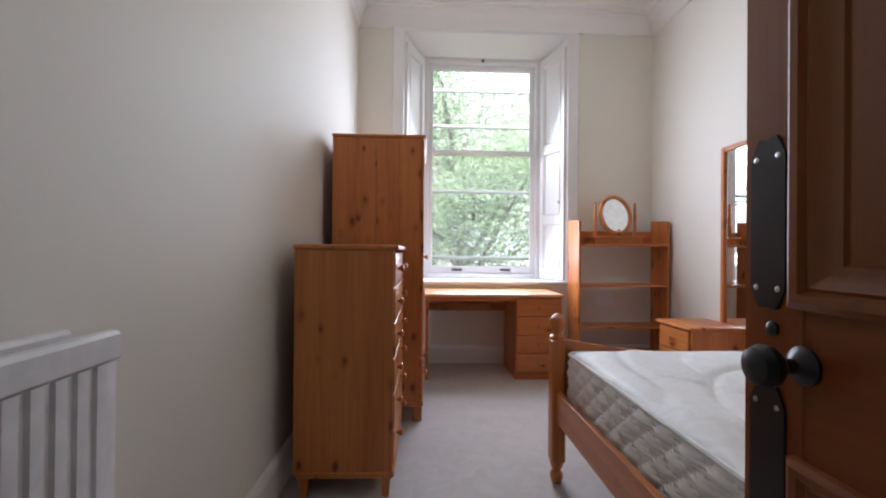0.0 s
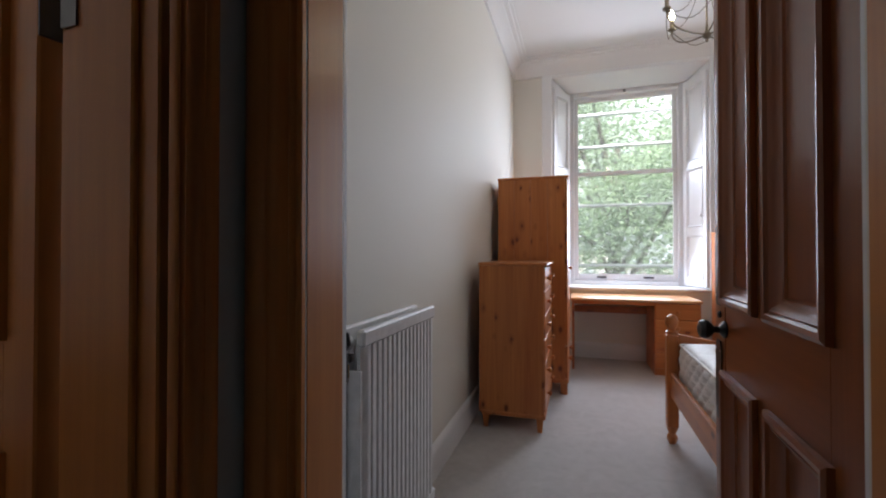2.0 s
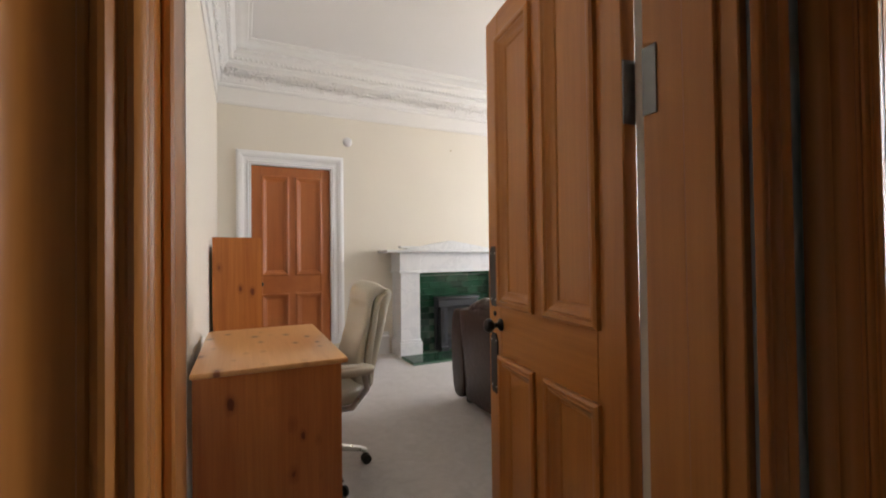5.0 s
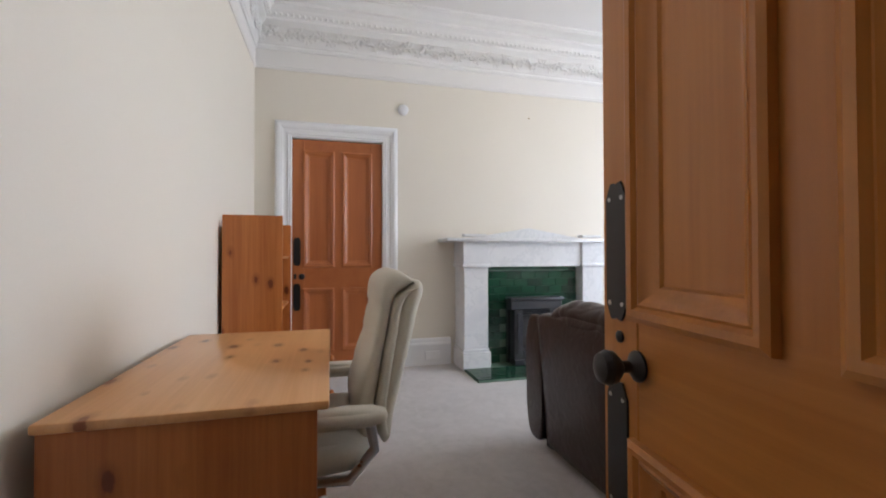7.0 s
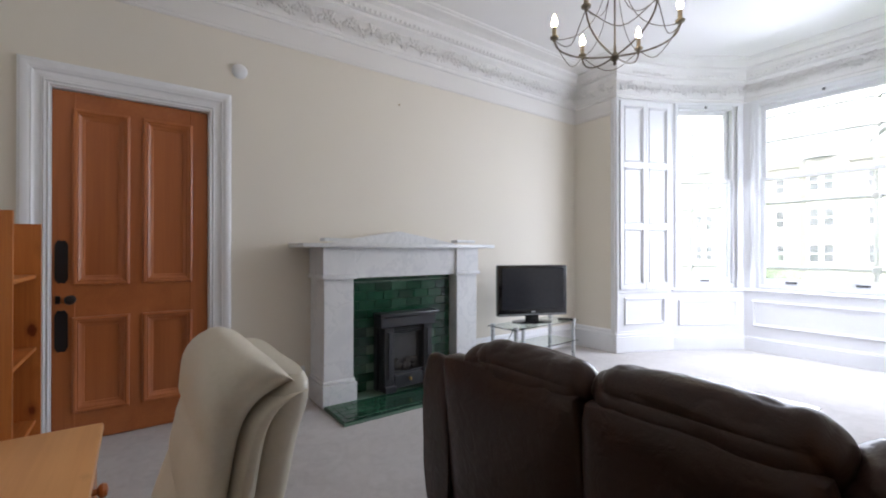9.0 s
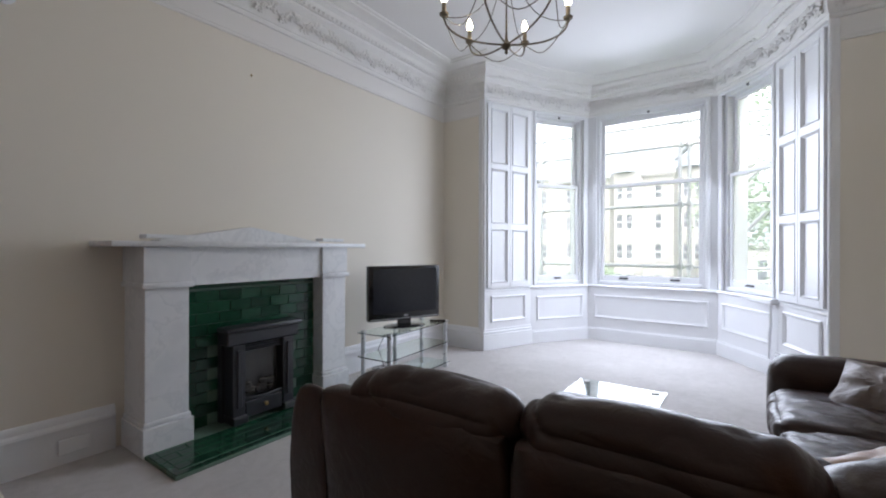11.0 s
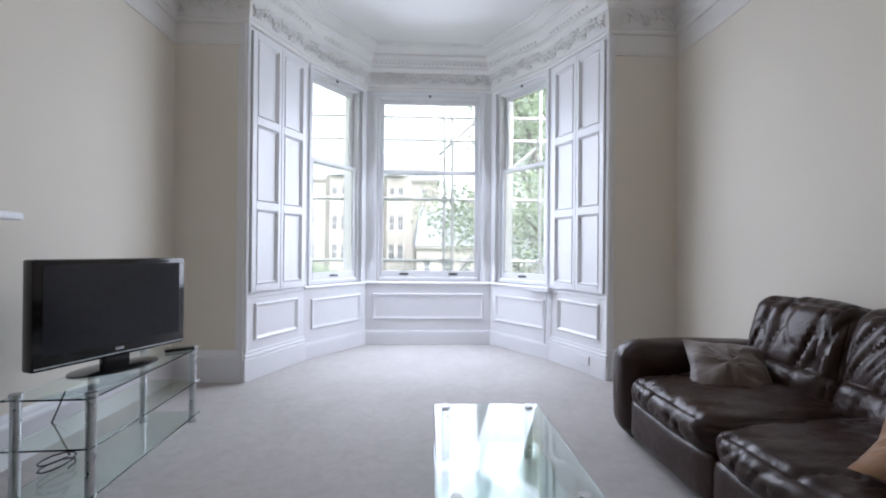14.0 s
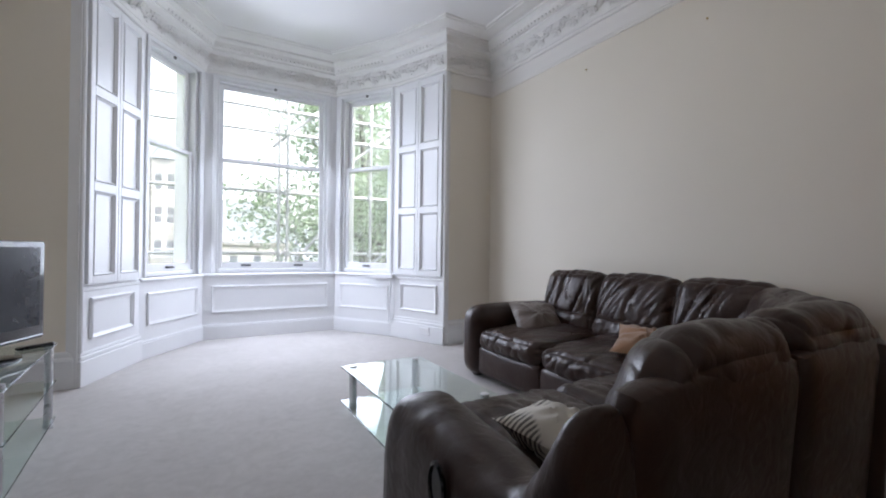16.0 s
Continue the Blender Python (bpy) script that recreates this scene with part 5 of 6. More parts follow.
# radiator
RADW = plain("white_radiator_enamel", (0.82, 0.82, 0.82), 0.35)
rd = thing("radiator", pose(-0.055, 0.185, 0.16), "white double panel radiator with vertical ridges", "radiator")
RL, RH = 0.60, 0.775
for nm, x in (("front_panel", 0.075), ("back_panel", 0.0)):
    pb = B()
    n = 16
    pts_ = [(x, 0.0)]
    for k in range(n):
        y = 0.018 + k * (RL - 0.036) / n
        w_ = (RL - 0.036) / n
        pts_ += [(x + 0.0108, y), (x + 0.0115, y + w_ * 0.28), (x + 0.0108, y + w_ * 0.56), (x + 0.0060, y + w_ * 0.70), (x + 0.0060, y + w_ * 0.88)]
    pts_ += [(x, RL)]
    fz, bz = 0.045, RH - 0.045
    lo = [pb.verts.new((a, b, fz)) for a, b in pts_]
    hi = [pb.verts.new((a, b, bz)) for a, b in pts_]
    for k in range(len(pts_) - 1):
        pb.faces.new((lo[k], lo[k + 1], hi[k + 1], hi[k]))
    box(pb, (x - 0.014, 0, 0), (x + 0.012, RL, 0.047), 0.006)
    box(pb, (x - 0.014, 0, RH - 0.047), (x + 0.012, RL, RH), 0.006)
    box(pb, (x - 0.012, 0, 0.045), (x - 0.001, RL, RH - 0.045))
    part(nm, pb, RADW, rd)
part("side_grille", boxes(((-0.01, -0.008, 0.02), (0.08, 0.0, RH - 0.11))), RADW, rd)
part("valve", lathe(B(), [(0.020, -0.012), (0.020, 0.022), (0.017, 0.028), (0.008, 0.030)], n=14, m=pose(0.035, -0.008, RH - 0.035, 90)), GLOSS, rd, "white valve cap")
part("valve_body", box(B(), (0.008, -0.030, RH - 0.082), (0.062, -0.006, RH - 0.060), 0.004), STEEL, rd)
part("pipe", tube(B(), [(0.035, -0.020, RH - 0.07), (0.035, -0.020, -0.155)], 0.0075, 8), STEEL, rd, "grey feed pipe")
for y in (0.1, RL - 0.1):
    part("bracket", boxes(((-0.074, y - 0.015, 0.1), (-0.013, y + 0.015, RH - 0.1))), RADW, rd)

ls = thing("light_switch", pose(BW, 0.19, 1.43), "white square light switch on the wall by the door", "light switch")
part("back_box", box(B(), (0, -0.043, -0.043), (0.010, 0.043, 0.043), 0.004), GLOSS, ls)
part("rocker", box(B(), (0.010, -0.007, -0.012), (0.015, 0.007, 0.012), 0.002), CEIL, ls)

sw = thing("wall_vent", pose(2.25, BN, 0.62), "pale blank plate on the wall behind the shelf", "wall plate")
part("plate", box(B(), (-0.09, -0.008, -0.07), (0.09, 0, 0.07), 0.003), GLOSS, sw)

# ---- lamps ----
IRONGREY = plain("aged_pewter_metal", (0.20, 0.17, 0.13), 0.4, 0.9)
BULB = glow("lit_candle_bulb", (1.0, 0.86, 0.62), 14.0)
CANDLE = plain("aged_candle_sleeve", (0.30, 0.25, 0.18), 0.5)


def chandelier(m, ceiling, arms, radius, label):
    """Origin at the lowest tip; arms curve out and up to candle lamps, wires hang in swags."""
    c = thing("chandelier", m, label, "chandelier", "candle chandeliers")
    part("finial", lathe(B(), [(0.001, 0.0), (0.010, 0.010), (0.006, 0.020), (0.020, 0.032), (0.026, 0.045), (0.016, 0.058), (0.008, 0.075), (0.006, 0.11)], n=12), IRONGREY, c)
    part("stem", tube(B(), [(0, 0, 0.06), (0, 0, ceiling - 0.06)], 0.005, 8), IRONGREY, c)
    part("ceiling_cup", lathe(B(), [(0.005, ceiling - 0.09), (0.03, ceiling - 0.06), (0.055, ceiling - 0.02), (0.055, ceiling)], n=16), IRONGREY, c)
    part("crown_ring", lathe(B(), [(0.016, 0.60), (0.022, 0.62), (0.022, 0.64), (0.016, 0.66)], n=12), IRONGREY, c)
    for k in range(arms):
        a = 2 * math.pi * (k + 0.5) / arms
        ca, sa = math.cos(a), math.sin(a)
        pts = []
        for j in range(13):
            u = j / 12
            ang = -math.pi / 2 + u * math.pi * 0.5
            r = 0.01 + (radius - 0.01) * math.cos(ang) ** 1.0
            pts.append((r * ca, r * sa, 0.05 + 0.13 * (1 + math.sin(ang)) ** 1.15))
        arm = part("arm", tube(B(), pts, 0.0048, 7), IRONGREY, c)
        zt = pts[-1][2]
        part("drip_pan", lathe(B(), [(0.006, -0.012), (0.010, 0.0), (0.022, 0.006), (0.024, 0.016), (0.018, 0.02), (0.011, 0.022)], n=12, m=pose(radius * ca, radius * sa, zt)), IRONGREY, arm)
        part("candle_sleeve", lathe(B(), [(0.0115, 0.02), (0.0115, 0.072)], n=10, m=pose(radius * ca, radius * sa, zt)), CANDLE, arm)
        part("bulb", lathe(B(), [(0.007, 0.072), (0.0145, 0.085), (0.0155, 0.098), (0.010, 0.118), (0.004, 0.133), (0.001, 0.138)], n=12, m=pose(radius * ca, radius * sa, zt)), BULB, arm, "lit clear candle bulb")
        wire = []
        for j in range(11):
            u = j / 10
            r = 0.02 + (radius - 0.02) * u ** 1.7
            wire.append((r * ca, r * sa, 0.62 - (0.62 - zt) * (1 - (1 - u) ** 2.2) - 0.02 * math.sin(math.pi * u)))
        part("wire", tube(B(), wire, 0.0022, 5), IRONGREY, arm)
        a2 = 2 * math.pi * (k + 1.5) / arms
        sw_ = []
        for j in range(9):
            u = j / 8
            aa = a + (a2 - a) * u
            rr = radius * (1 - 0.16 * math.sin(math.pi * u))
            sw_.append((rr * math.cos(aa), rr * math.sin(aa), zt - 0.10 * math.sin(math.pi * u)))
        part("swag", tube(B(), sw_, 0.0026, 5), IRONGREY, arm)
    return c


chandelier(pose(-2.40, 1.34, 2.19, 0, 0, 8), CEILING - 2.19, 6, 0.31, "pewter six-arm chandelier with lit candle bulbs")
chandelier(pose(1.31, 1.985, 2.385, 0, 0, 20), BCEIL - 2.385, 5, 0.24, "small pewter chandelier with lit candle bulbs")
sd_ = thing("smoke_detector", pose(W, -0.09, 2.56, 0, 90), "small round white detector on the wall", "detector")
part("body", lathe(B(), [(0.055, 0), (0.055, 0.012), (0.048, 0.022), (0.03, 0.03), (0.001, 0.032)], n=24), GLOSS, sd_)
sk_ = thing("wall_socket", pose(W + 0.03, 0.20, 0.10, 0, 0, 90), "white double socket on the skirting", "socket")
part("plate", box(B(), (-0.073, -0.010, -0.043), (0.073, 0, 0.043), 0.003), GLOSS, sk_)
for k, (x, y, z) in enumerate(((W, 1.288, 2.585), (E, 1.449, 2.636), (E, 2.485, 2.662))):
    hk = thing("wall_hook", pose(x, y, z, 0, 90 if x == W else -90), "tiny dull brass picture hook fixed high on the wall", "hook")
    part("hook_body", lathe(B(), [(0.008, 0), (0.008, 0.005), (0.004, 0.012), (0.001, 0.013)], n=8), BRASS, hk)

# ---- fireplace ----
MARBLE, mt_, mb_ = node_mat("grey_veined_white_marble")
mc = coords(mt_)
mn = add(mt_, "ShaderNodeTexNoise", Scale=3.0, Detail=8.0, Roughness=0.6, Distortion=0.5)
mt_.links.new(mc, mn.inputs["Vector"])
mt_.links.new(ramp(mt_, mn.outputs[0], [(0.36, (0.66, 0.67, 0.68)), (0.47, (0.72, 0.725, 0.73)), (0.5, (0.64, 0.65, 0.66)), (0.53, (0.73, 0.735, 0.74)), (0.75, (0.69, 0.70, 0.71))]), mb_.inputs["Base Color"])
mb_.inputs["Roughness"].default_value = 0.3
GTILE, gt_, gb_ = node_mat("bottle_green_glazed_tile")
gi = gt_.nodes.new("ShaderNodeObjectInfo")
gn = add(gt_, "ShaderNodeTexNoise", Scale=18.0, Detail=3.0)
gt_.links.new(coords(gt_, vary=True), gn.inputs["Vector"])
gs = gt_.nodes.new("ShaderNodeMath")
gs.operation = "MULTIPLY_ADD"
gs.inputs[1].default_value = 0.55
gh = gt_.nodes.new("ShaderNodeMath")
gh.operation = "MULTIPLY"
gh.inputs[1].default_value = 0.45
gt_.links.new(gn.outputs[0], gh.inputs[0])
gt_.links.new(gi.outputs["Random"], gs.inputs[0])
gt_.links.new(gh.outputs[0], gs.inputs[2])
gt_.links.new(ramp(gt_, gs.outputs[0], [(0.15, (0.004, 0.026, 0.014)), (0.55, (0.009, 0.055, 0.028)), (0.9, (0.025, 0.095, 0.052))]), gb_.inputs["Base Color"])
gb_.inputs["Roughness"].default_value = 0.12
bump(gt_, gb_, gn.outputs[0], 0.08, 0.004)
GROUT = mottled("dark_green_grout", (0.09, 0.15, 0.11), (0.13, 0.20, 0.155), 0.8, 6, 60, 0.2)
fp = thing("fireplace", pose(W, 1.215, 0), "white marble fire surround with green glazed tiles", "fireplace")
FX = 0.31  # depth of the surround
for s_ in (-1, 1):
    a, b = sorted((s_ * 0.51, s_ * 0.775))
    pl = part("pilaster", box(B(), (0, a + 0.01, 0.20), (FX, b - 0.01, 0.99), 0.004), MARBLE, fp)
    part("plinth", box(B(), (0, a - 0.008, 0.0), (FX + 0.03, b + 0.008, 0.17), 0.004), MARBLE, pl)
    part("plinth_moulding", box(B(), (0, a, 0.17), (FX + 0.015, b, 0.20), 0.010, 2), MARBLE, pl)
    part("capital", box(B(), (0, a - 0.012, 0.985), (FX + 0.03, b + 0.012, 1.02), 0.008, 2), MARBLE, pl)
    part("block", box(B(), (0, a + 0.0, 1.02), (FX + 0.012, b, 1.235), 0.003), MARBLE, pl)
    part("ear", box(B(), (0.20, a + 0.02, 1.285), (0.30, b - 0.02, 1.31), 0.004), MARBLE, pl)
part("frieze", boxes(((0, -0.51, 0.99), (FX - 0.01, 0.51, 1.235)), ((0, -0.51, 1.06), (FX - 0.004, 0.51, 1.068))), MARBLE, fp)
part("mantel_shelf", box(B(), (0, -0.945, 1.235), (FX + 0.065, 0.945, 1.268), 0.006, 2), MARBLE, fp)
pd_ = B()
outl = [(-0.62, 1.268), (0.62, 1.268), (0.62, 1.28), (0.0, 1.385), (-0.62, 1.28)]
a = [pd_.verts.new((0.0, y, z)) for y, z in outl]
b = [pd_.verts.new((0.14, y, z)) for y, z in outl]
pd_.faces.new(a)
pd_.faces.new(b[::-1])
for k in range(5):
    pd_.faces.new((a[k], a[(k + 1) % 5], b[(k + 1) % 5], b[k]))
part("pediment", pd_, MARBLE, fp)
backing = part("tile_backing", boxes(((0, -0.51, 0.03), (0.20, 0.51, 0.99))), GROUT, fp)
hearth = part("hearth", box(B(), (0.0, -0.775, 0.0), (0.735, 0.715, 0.022), 0.004), GROUT, fp)
tile_meshes = {}


def tile_ob(parent, size, place):
    key = tuple(round(v, 3) for v in size)
    if key not in tile_meshes:
        bmm = box(B(), [-v / 2 for v in size], [v / 2 for v in size], 0.0022)
        me = bpy.data.meshes.new("tile")
        bm_n = bmm
        bm_n.to_mesh(me)
        bm_n.free()
        me.materials.append(GTILE)
        tile_meshes[key] = me
    o = new("tile", tile_meshes[key])
    o.location, o.parent = place, parent
    return o


TW, TH, TG = 0.152, 0.073, 0.003
for r in range(13):
    z = 0.03 + r * (TH + TG) + TH / 2
    y = -0.51 - (0.5 * TW if r % 2 else 0.0)
    while y < 0.51:
        y0, y1 = max(y, -0.508), min(y + TW, 0.508)
        inside = -0.30 < (y0 + y1) / 2 < 0.30 and z < 0.6
        if y1 - y0 > 0.02 and not inside:
            tile_ob(backing, (0.008, y1 - y0, min(TH, 0.985 - z + TH / 2)), (0.203, (y0 + y1) / 2, z))
        y += TW + TG
for r in range(4):
    x = 0.37 + r * (TH + TG)
    y = -0.73 - (0.5 * TW if r % 2 else 0)
    while y < 0.67:
        y0, y1 = max(y, -0.73), min(y + TW, 0.67)
        if y1 - y0 > 0.02:
            tile_ob(hearth, (TH, y1 - y0, 0.008), (x + TH / 2, (y0 + y1) / 2, 0.0245))
        y += TW + TG
for y in (-0.75, 0.69):
    for k in range(4):
        tile_ob(hearth, (0.085, 0.036, 0.010), (0.41 + k * 0.088, y, 0.0245))
for k in range(10):
    tile_ob(hearth, (0.04, 0.142, 0.010), (0.711, -0.695 + k * 0.1475, 0.0245))

STOVE = mottled("satin_black_cast_iron", (0.02, 0.021, 0.025), (0.034, 0.036, 0.042), 0.38, 4, 120, 0.15, 0.001)
STGLASS = plain("sooty_stove_glass", (0.05, 0.05, 0.05), 0.12)
COAL = mottled("ash_grey_coals", (0.02, 0.018, 0.017), (0.07, 0.06, 0.055), 0.9, 9, 30, 0.6, 0.02)
sv = thing("stove", pose(W + 0.208, 1.182, 0.032) @ Matrix.Diagonal((1, 0.86, 1.07, 1)), "black cast iron gas fire set in the fireplace", "stove")
part("back_box", boxes(((0.0, -0.30, 0.0), (0.05, 0.30, 0.60))), STOVE, sv)
for s_ in (-1, 1):
    a, b = sorted((s_ * 0.17, s_ * 0.2755))
    co = part("column", box(B(), (0.05, a, 0.04), (0.16, b, 0.50), 0.006), STOVE, sv)
    part("column_face", box(B(), (0.16, a + 0.03, 0.10), (0.175, b - 0.03, 0.47), 0.006), STOVE, co)
    part("column_foot", box(B(), (0.05, a - 0.008, 0.0), (0.19, b + 0.008, 0.05), 0.006), STOVE, co)
part("lintel", box(B(), (0.05, -0.32, 0.50), (0.165, 0.32, 0.585), 0.008), STOVE, sv)
part("hood", box(B(), (0.04, -0.335, 0.585), (0.195, 0.335, 0.615), 0.010, 2), STOVE, sv)
part("louvre", boxes(*[((0.10, -0.165, 0.445 + 0.017 * k), (0.135, 0.165, 0.452 + 0.017 * k)) for k in range(3)]), STOVE, sv)
part("fire_window", boxes(((0.085, -0.165, 0.14), (0.092, 0.165, 0.435))), STGLASS, sv, "sooty glass front")
rr_ = random.Random(4)
for k in range(16):
    cl = B()
    bmesh.ops.create_icosphere(cl, subdivisions=1, radius=rr_.uniform(0.025, 0.04), matrix=pose(0.105, -0.14 + 0.28 * rr_.random(), 0.165 + 0.06 * rr_.random()) @ Matrix.Diagonal((0.5, 1.2, 0.8, 1)))
    part("coal", cl, COAL, sv)
part("grate_bar", tube(B(), [(0.14, -0.165, 0.145), (0.15, 0.0, 0.135), (0.14, 0.165, 0.145)], 0.008, 6), STOVE, sv)
part("ash_drawer", box(B(), (0.09, -0.165, 0.02), (0.155, 0.165, 0.125), 0.006), STOVE, sv)
part("drawer_knob", knob(B(), pose(0.155, 0.0, 0.085, 0, 90), 0.016), BRASS, sv, "small brass knob")

# ---- television on its glass stand ----
GLASS_G = glass("greenish_plate_glass", (0.86, 0.96, 0.93), ior=1.3)
ts = thing("tv_stand", pose(-4.105, 2.60, 0, 0, 0, 93.3), "three-tier clear glass television stand with steel legs", "tv stand")
for z in (0.045, 0.255, 0.468):
    s_ = part("glass_shelf", box(B(), (-0.50, -0.18, z), (0.50, 0.18, z + 0.008), 0.002), GLASS_G, ts, "clear greenish glass shelf")
    s_.visible_shadow = False
for x, y in ((-0.455, -0.15), (0.455, -0.15), (-0.455, 0.15), (0.455, 0.15), (0.0, 0.15)):
    part("leg", lathe(B(), [(0.024, 0.0), (0.024, 0.02), (0.020, 0.022), (0.020, 0.044), (0.020, 0.25), (0.020, 0.466), (0.024, 0.477), (0.024, 0.49), (0.001, 0.493)], n=16, m=pose(x, y, 0)), CHROME, ts)
tv = thing("television", pose(-4.145, 2.605, 0.477, 0, 0, 68.7), "black flat screen television, switched off", "television")
TVB = plain("gloss_black_plastic", (0.008, 0.008, 0.009), 0.12)
SCR = plain("dark_lcd_screen", (0.024, 0.026, 0.032), 0.20)
part("housing", box(B(), (-0.385, -0.03, 0.065), (0.385, 0.045, 0.585), 0.012, 2), TVB, tv)
part("screen", box(B(), (-0.345, -0.034, 0.135), (0.345, -0.0305, 0.555), 0.001), SCR, tv, "dark grey screen")
part("trim_strip", box(B(), (-0.375, -0.033, 0.078), (0.375, -0.029, 0.084), 0.001), CHROME, tv)
part("logo_bar", boxes(((-0.02, -0.0345, 0.100), (0.02, -0.0305, 0.112))), CHROME, tv)
part("neck", box(B(), (-0.07, -0.015, 0.012), (0.07, 0.025, 0.075), 0.008), TVB, tv)
part("foot", lathe(B(), [(0.22, 0.0), (0.22, 0.006), (0.16, 0.014), (0.06, 0.02)], n=32, m=Matrix.Diagonal((1, 0.6, 1, 1))), TVB, tv)
rc = thing("remote_control", pose(-4.02, 2.98, 0.477, 0, 0, 40), "slim black remote control on the glass", "remote control")
part("case", box(B(), (-0.08, -0.02, 0), (0.08, 0.02, 0.018), 0.005), TVB, rc)
cb_ = thing("cable", pose(-4.2, 2.35, 0.062), "loose black television cable coiled on the shelf", "cable")
part("lead", tube(B(), [(0.05 * math.cos(k * 0.6) * (1 + 0.1 * k / 20) - 0.03, 0.09 * math.sin(k * 0.6), 0.0 + 0.003 * k) for k in range(22)] + [(-0.1, 0.05, 0.2), (-0.16, 0.2, 0.3)], 0.004, 6), BLACK_IRON, cb_)

# ---- glass coffee table ----
# pale non-metal colour stands in for the steel caps' bright reflection
CAP_PALE = plain("pale_cap_finish", (0.80, 0.80, 0.81), 0.35, 0.0)
tb2 = thing("coffee_table", pose(-2.14, 2.12, 0), "low rectangular clear glass coffee table with steel legs", "coffee table")
gt = part("glass_top", box(B(), (-0.29, -0.485, 0.262), (0.29, 0.485, 0.272), 0.003), GLASS_G, tb2, "clear greenish glass top")
gt.visible_shadow = False
gs2 = part("glass_shelf", box(B(), (-0.29, -0.485, 0.040), (0.29, 0.485, 0.048), 0.003), GLASS_G, tb2, "clear greenish glass shelf")
gs2.visible_shadow = False
for x in (-0.225, 0.225):
    for y in (-0.42, 0.42):
        lg = part("leg", lathe(B(), [(0.024, 0), (0.024, 0.26), (0.022, 0.262), (0.022, 0.2725)], n=16, m=pose(x, y, 0)), CHROME, tb2)
        part("cap", lathe(B(), [(0.024, 0.2725), (0.024, 0.2765), (0.021, 0.2785), (0.001, 0.279)], n=20, m=pose(x, y, 0)), CAP_PALE, lg, "steel cap, its bright reflection put into a pale colour")

# ---- leather corner sofa ----
LEATHER, lt2, lb2 = node_mat("dark_brown_leather")
lc = coords(lt2)
ln1 = add(lt2, "ShaderNodeTexNoise", Scale=2.2, Detail=4.0)
ln2 = add(lt2, "ShaderNodeTexVoronoi", Scale=230.0)
ln3 = add(lt2, "ShaderNodeTexNoise", Scale=16.0, Detail=5.0, Distortion=1.5)
for n_ in (ln1, ln2, ln3):
    lt2.links.new(lc, n_.inputs["Vector"])
lt2.links.new(ramp(lt2, ln1.outputs[0], [(0.3, (0.023, 0.0112, 0.0082)), (0.7, (0.037, 0.0185, 0.014))]), lb2.inputs["Base Color"])
lt2.links.new(ramp(lt2, ln3.outputs[0], [(0.3, (0.30, 0.30, 0.30)), (0.7, (0.43, 0.43, 0.43))]), lb2.inputs["Roughness"])
lb2.inputs["Specular IOR Level"].default_value = 0.27
lb2.inputs["Coat Weight"].default_value, lb2.inputs["Coat Roughness"].default_value = 0.22, 0.24
lb2.inputs["Specular Tint"].default_value = (1.0, 0.96, 0.95, 1.0)
first = bump(lt2, lb2, ln3.outputs[0], 0.30, 0.010)
bump(lt2, lb2, ln2.outputs["Distance"], 0.18, 0.001, first)
sf = thing("corner_sofa", pose(0, 0, 0), "dark brown creased leather corner sofa with reclining ends", "sofa")


def soft(name, centre, half, r, turn=(0, 0, 0), puff=0.02, wrinkle=0.008, freq=(4, 4, 4), cuts=10, seed=0.0, label="", skew=0.0):
    return part(name, rounded(B(), half, r, cuts, puff, wrinkle, freq, pose(*centre, *turn), seed, skew), LEATHER, sf, label)


# east run
soft("arm", (-0.83, 2.78, 0.30), (0.48, 0.125, 0.285), 0.11, (0, 0, 0), 0.015, 0.006, (5, 8, 5), cuts=16)
for k, (y0, y1) in enumerate(((1.955, 2.655), (1.27, 1.955))):
    c, hw = (y0 + y1) / 2, (y1 - y0) / 2
    soft("seat_cushion", (-0.90, c, 0.355), (0.41, hw - 0.004, 0.085), 0.07, (0, -3, 0), 0.03, 0.013, (4.5, 10, 5), 44, k * 3.1, skew=0.25)
    soft("footrest", (-1.255, c, 0.175), (0.05, hw - 0.006, 0.11), 0.035, (0, 0, 0), 0.012, 0.005, (5, 9, 6), 14, k * 2.1)
for k, (y0, y1) in enumerate(((2.07, 2.63), (1.47, 2.07), (0.93, 1.47))):
    c, hw = (y0 + y1) / 2, (y1 - y0) / 2
    soft("back_cushion", (-0.50, c, 0.665), (0.125, hw + 0.012, 0.205), 0.085, (0, 14, 0), 0.026, 0.020, (2, 8, 2.4), 46, k * 4.7 + 1, skew=(0.15, 0.55, 0.4)[k])
    soft("lumbar_cushion", (-0.585, c, 0.475), (0.11, hw - 0.004, 0.10), 0.07, (0, 8, 0), 0.02, 0.012, (2, 10, 3), 32, k * 2.7 + 5, skew=0.4)
soft("back_frame", (-0.375, 1.81, 0.42), (0.085, 0.86, 0.40), 0.06, (0, 4, 0), 0.0, 0.003, cuts=8)
soft("base", (-0.80, 1.75, 0.165), (0.43, 0.92, 0.11), 0.03, (0, 0, 0), 0.0, 0.002, cuts=6)
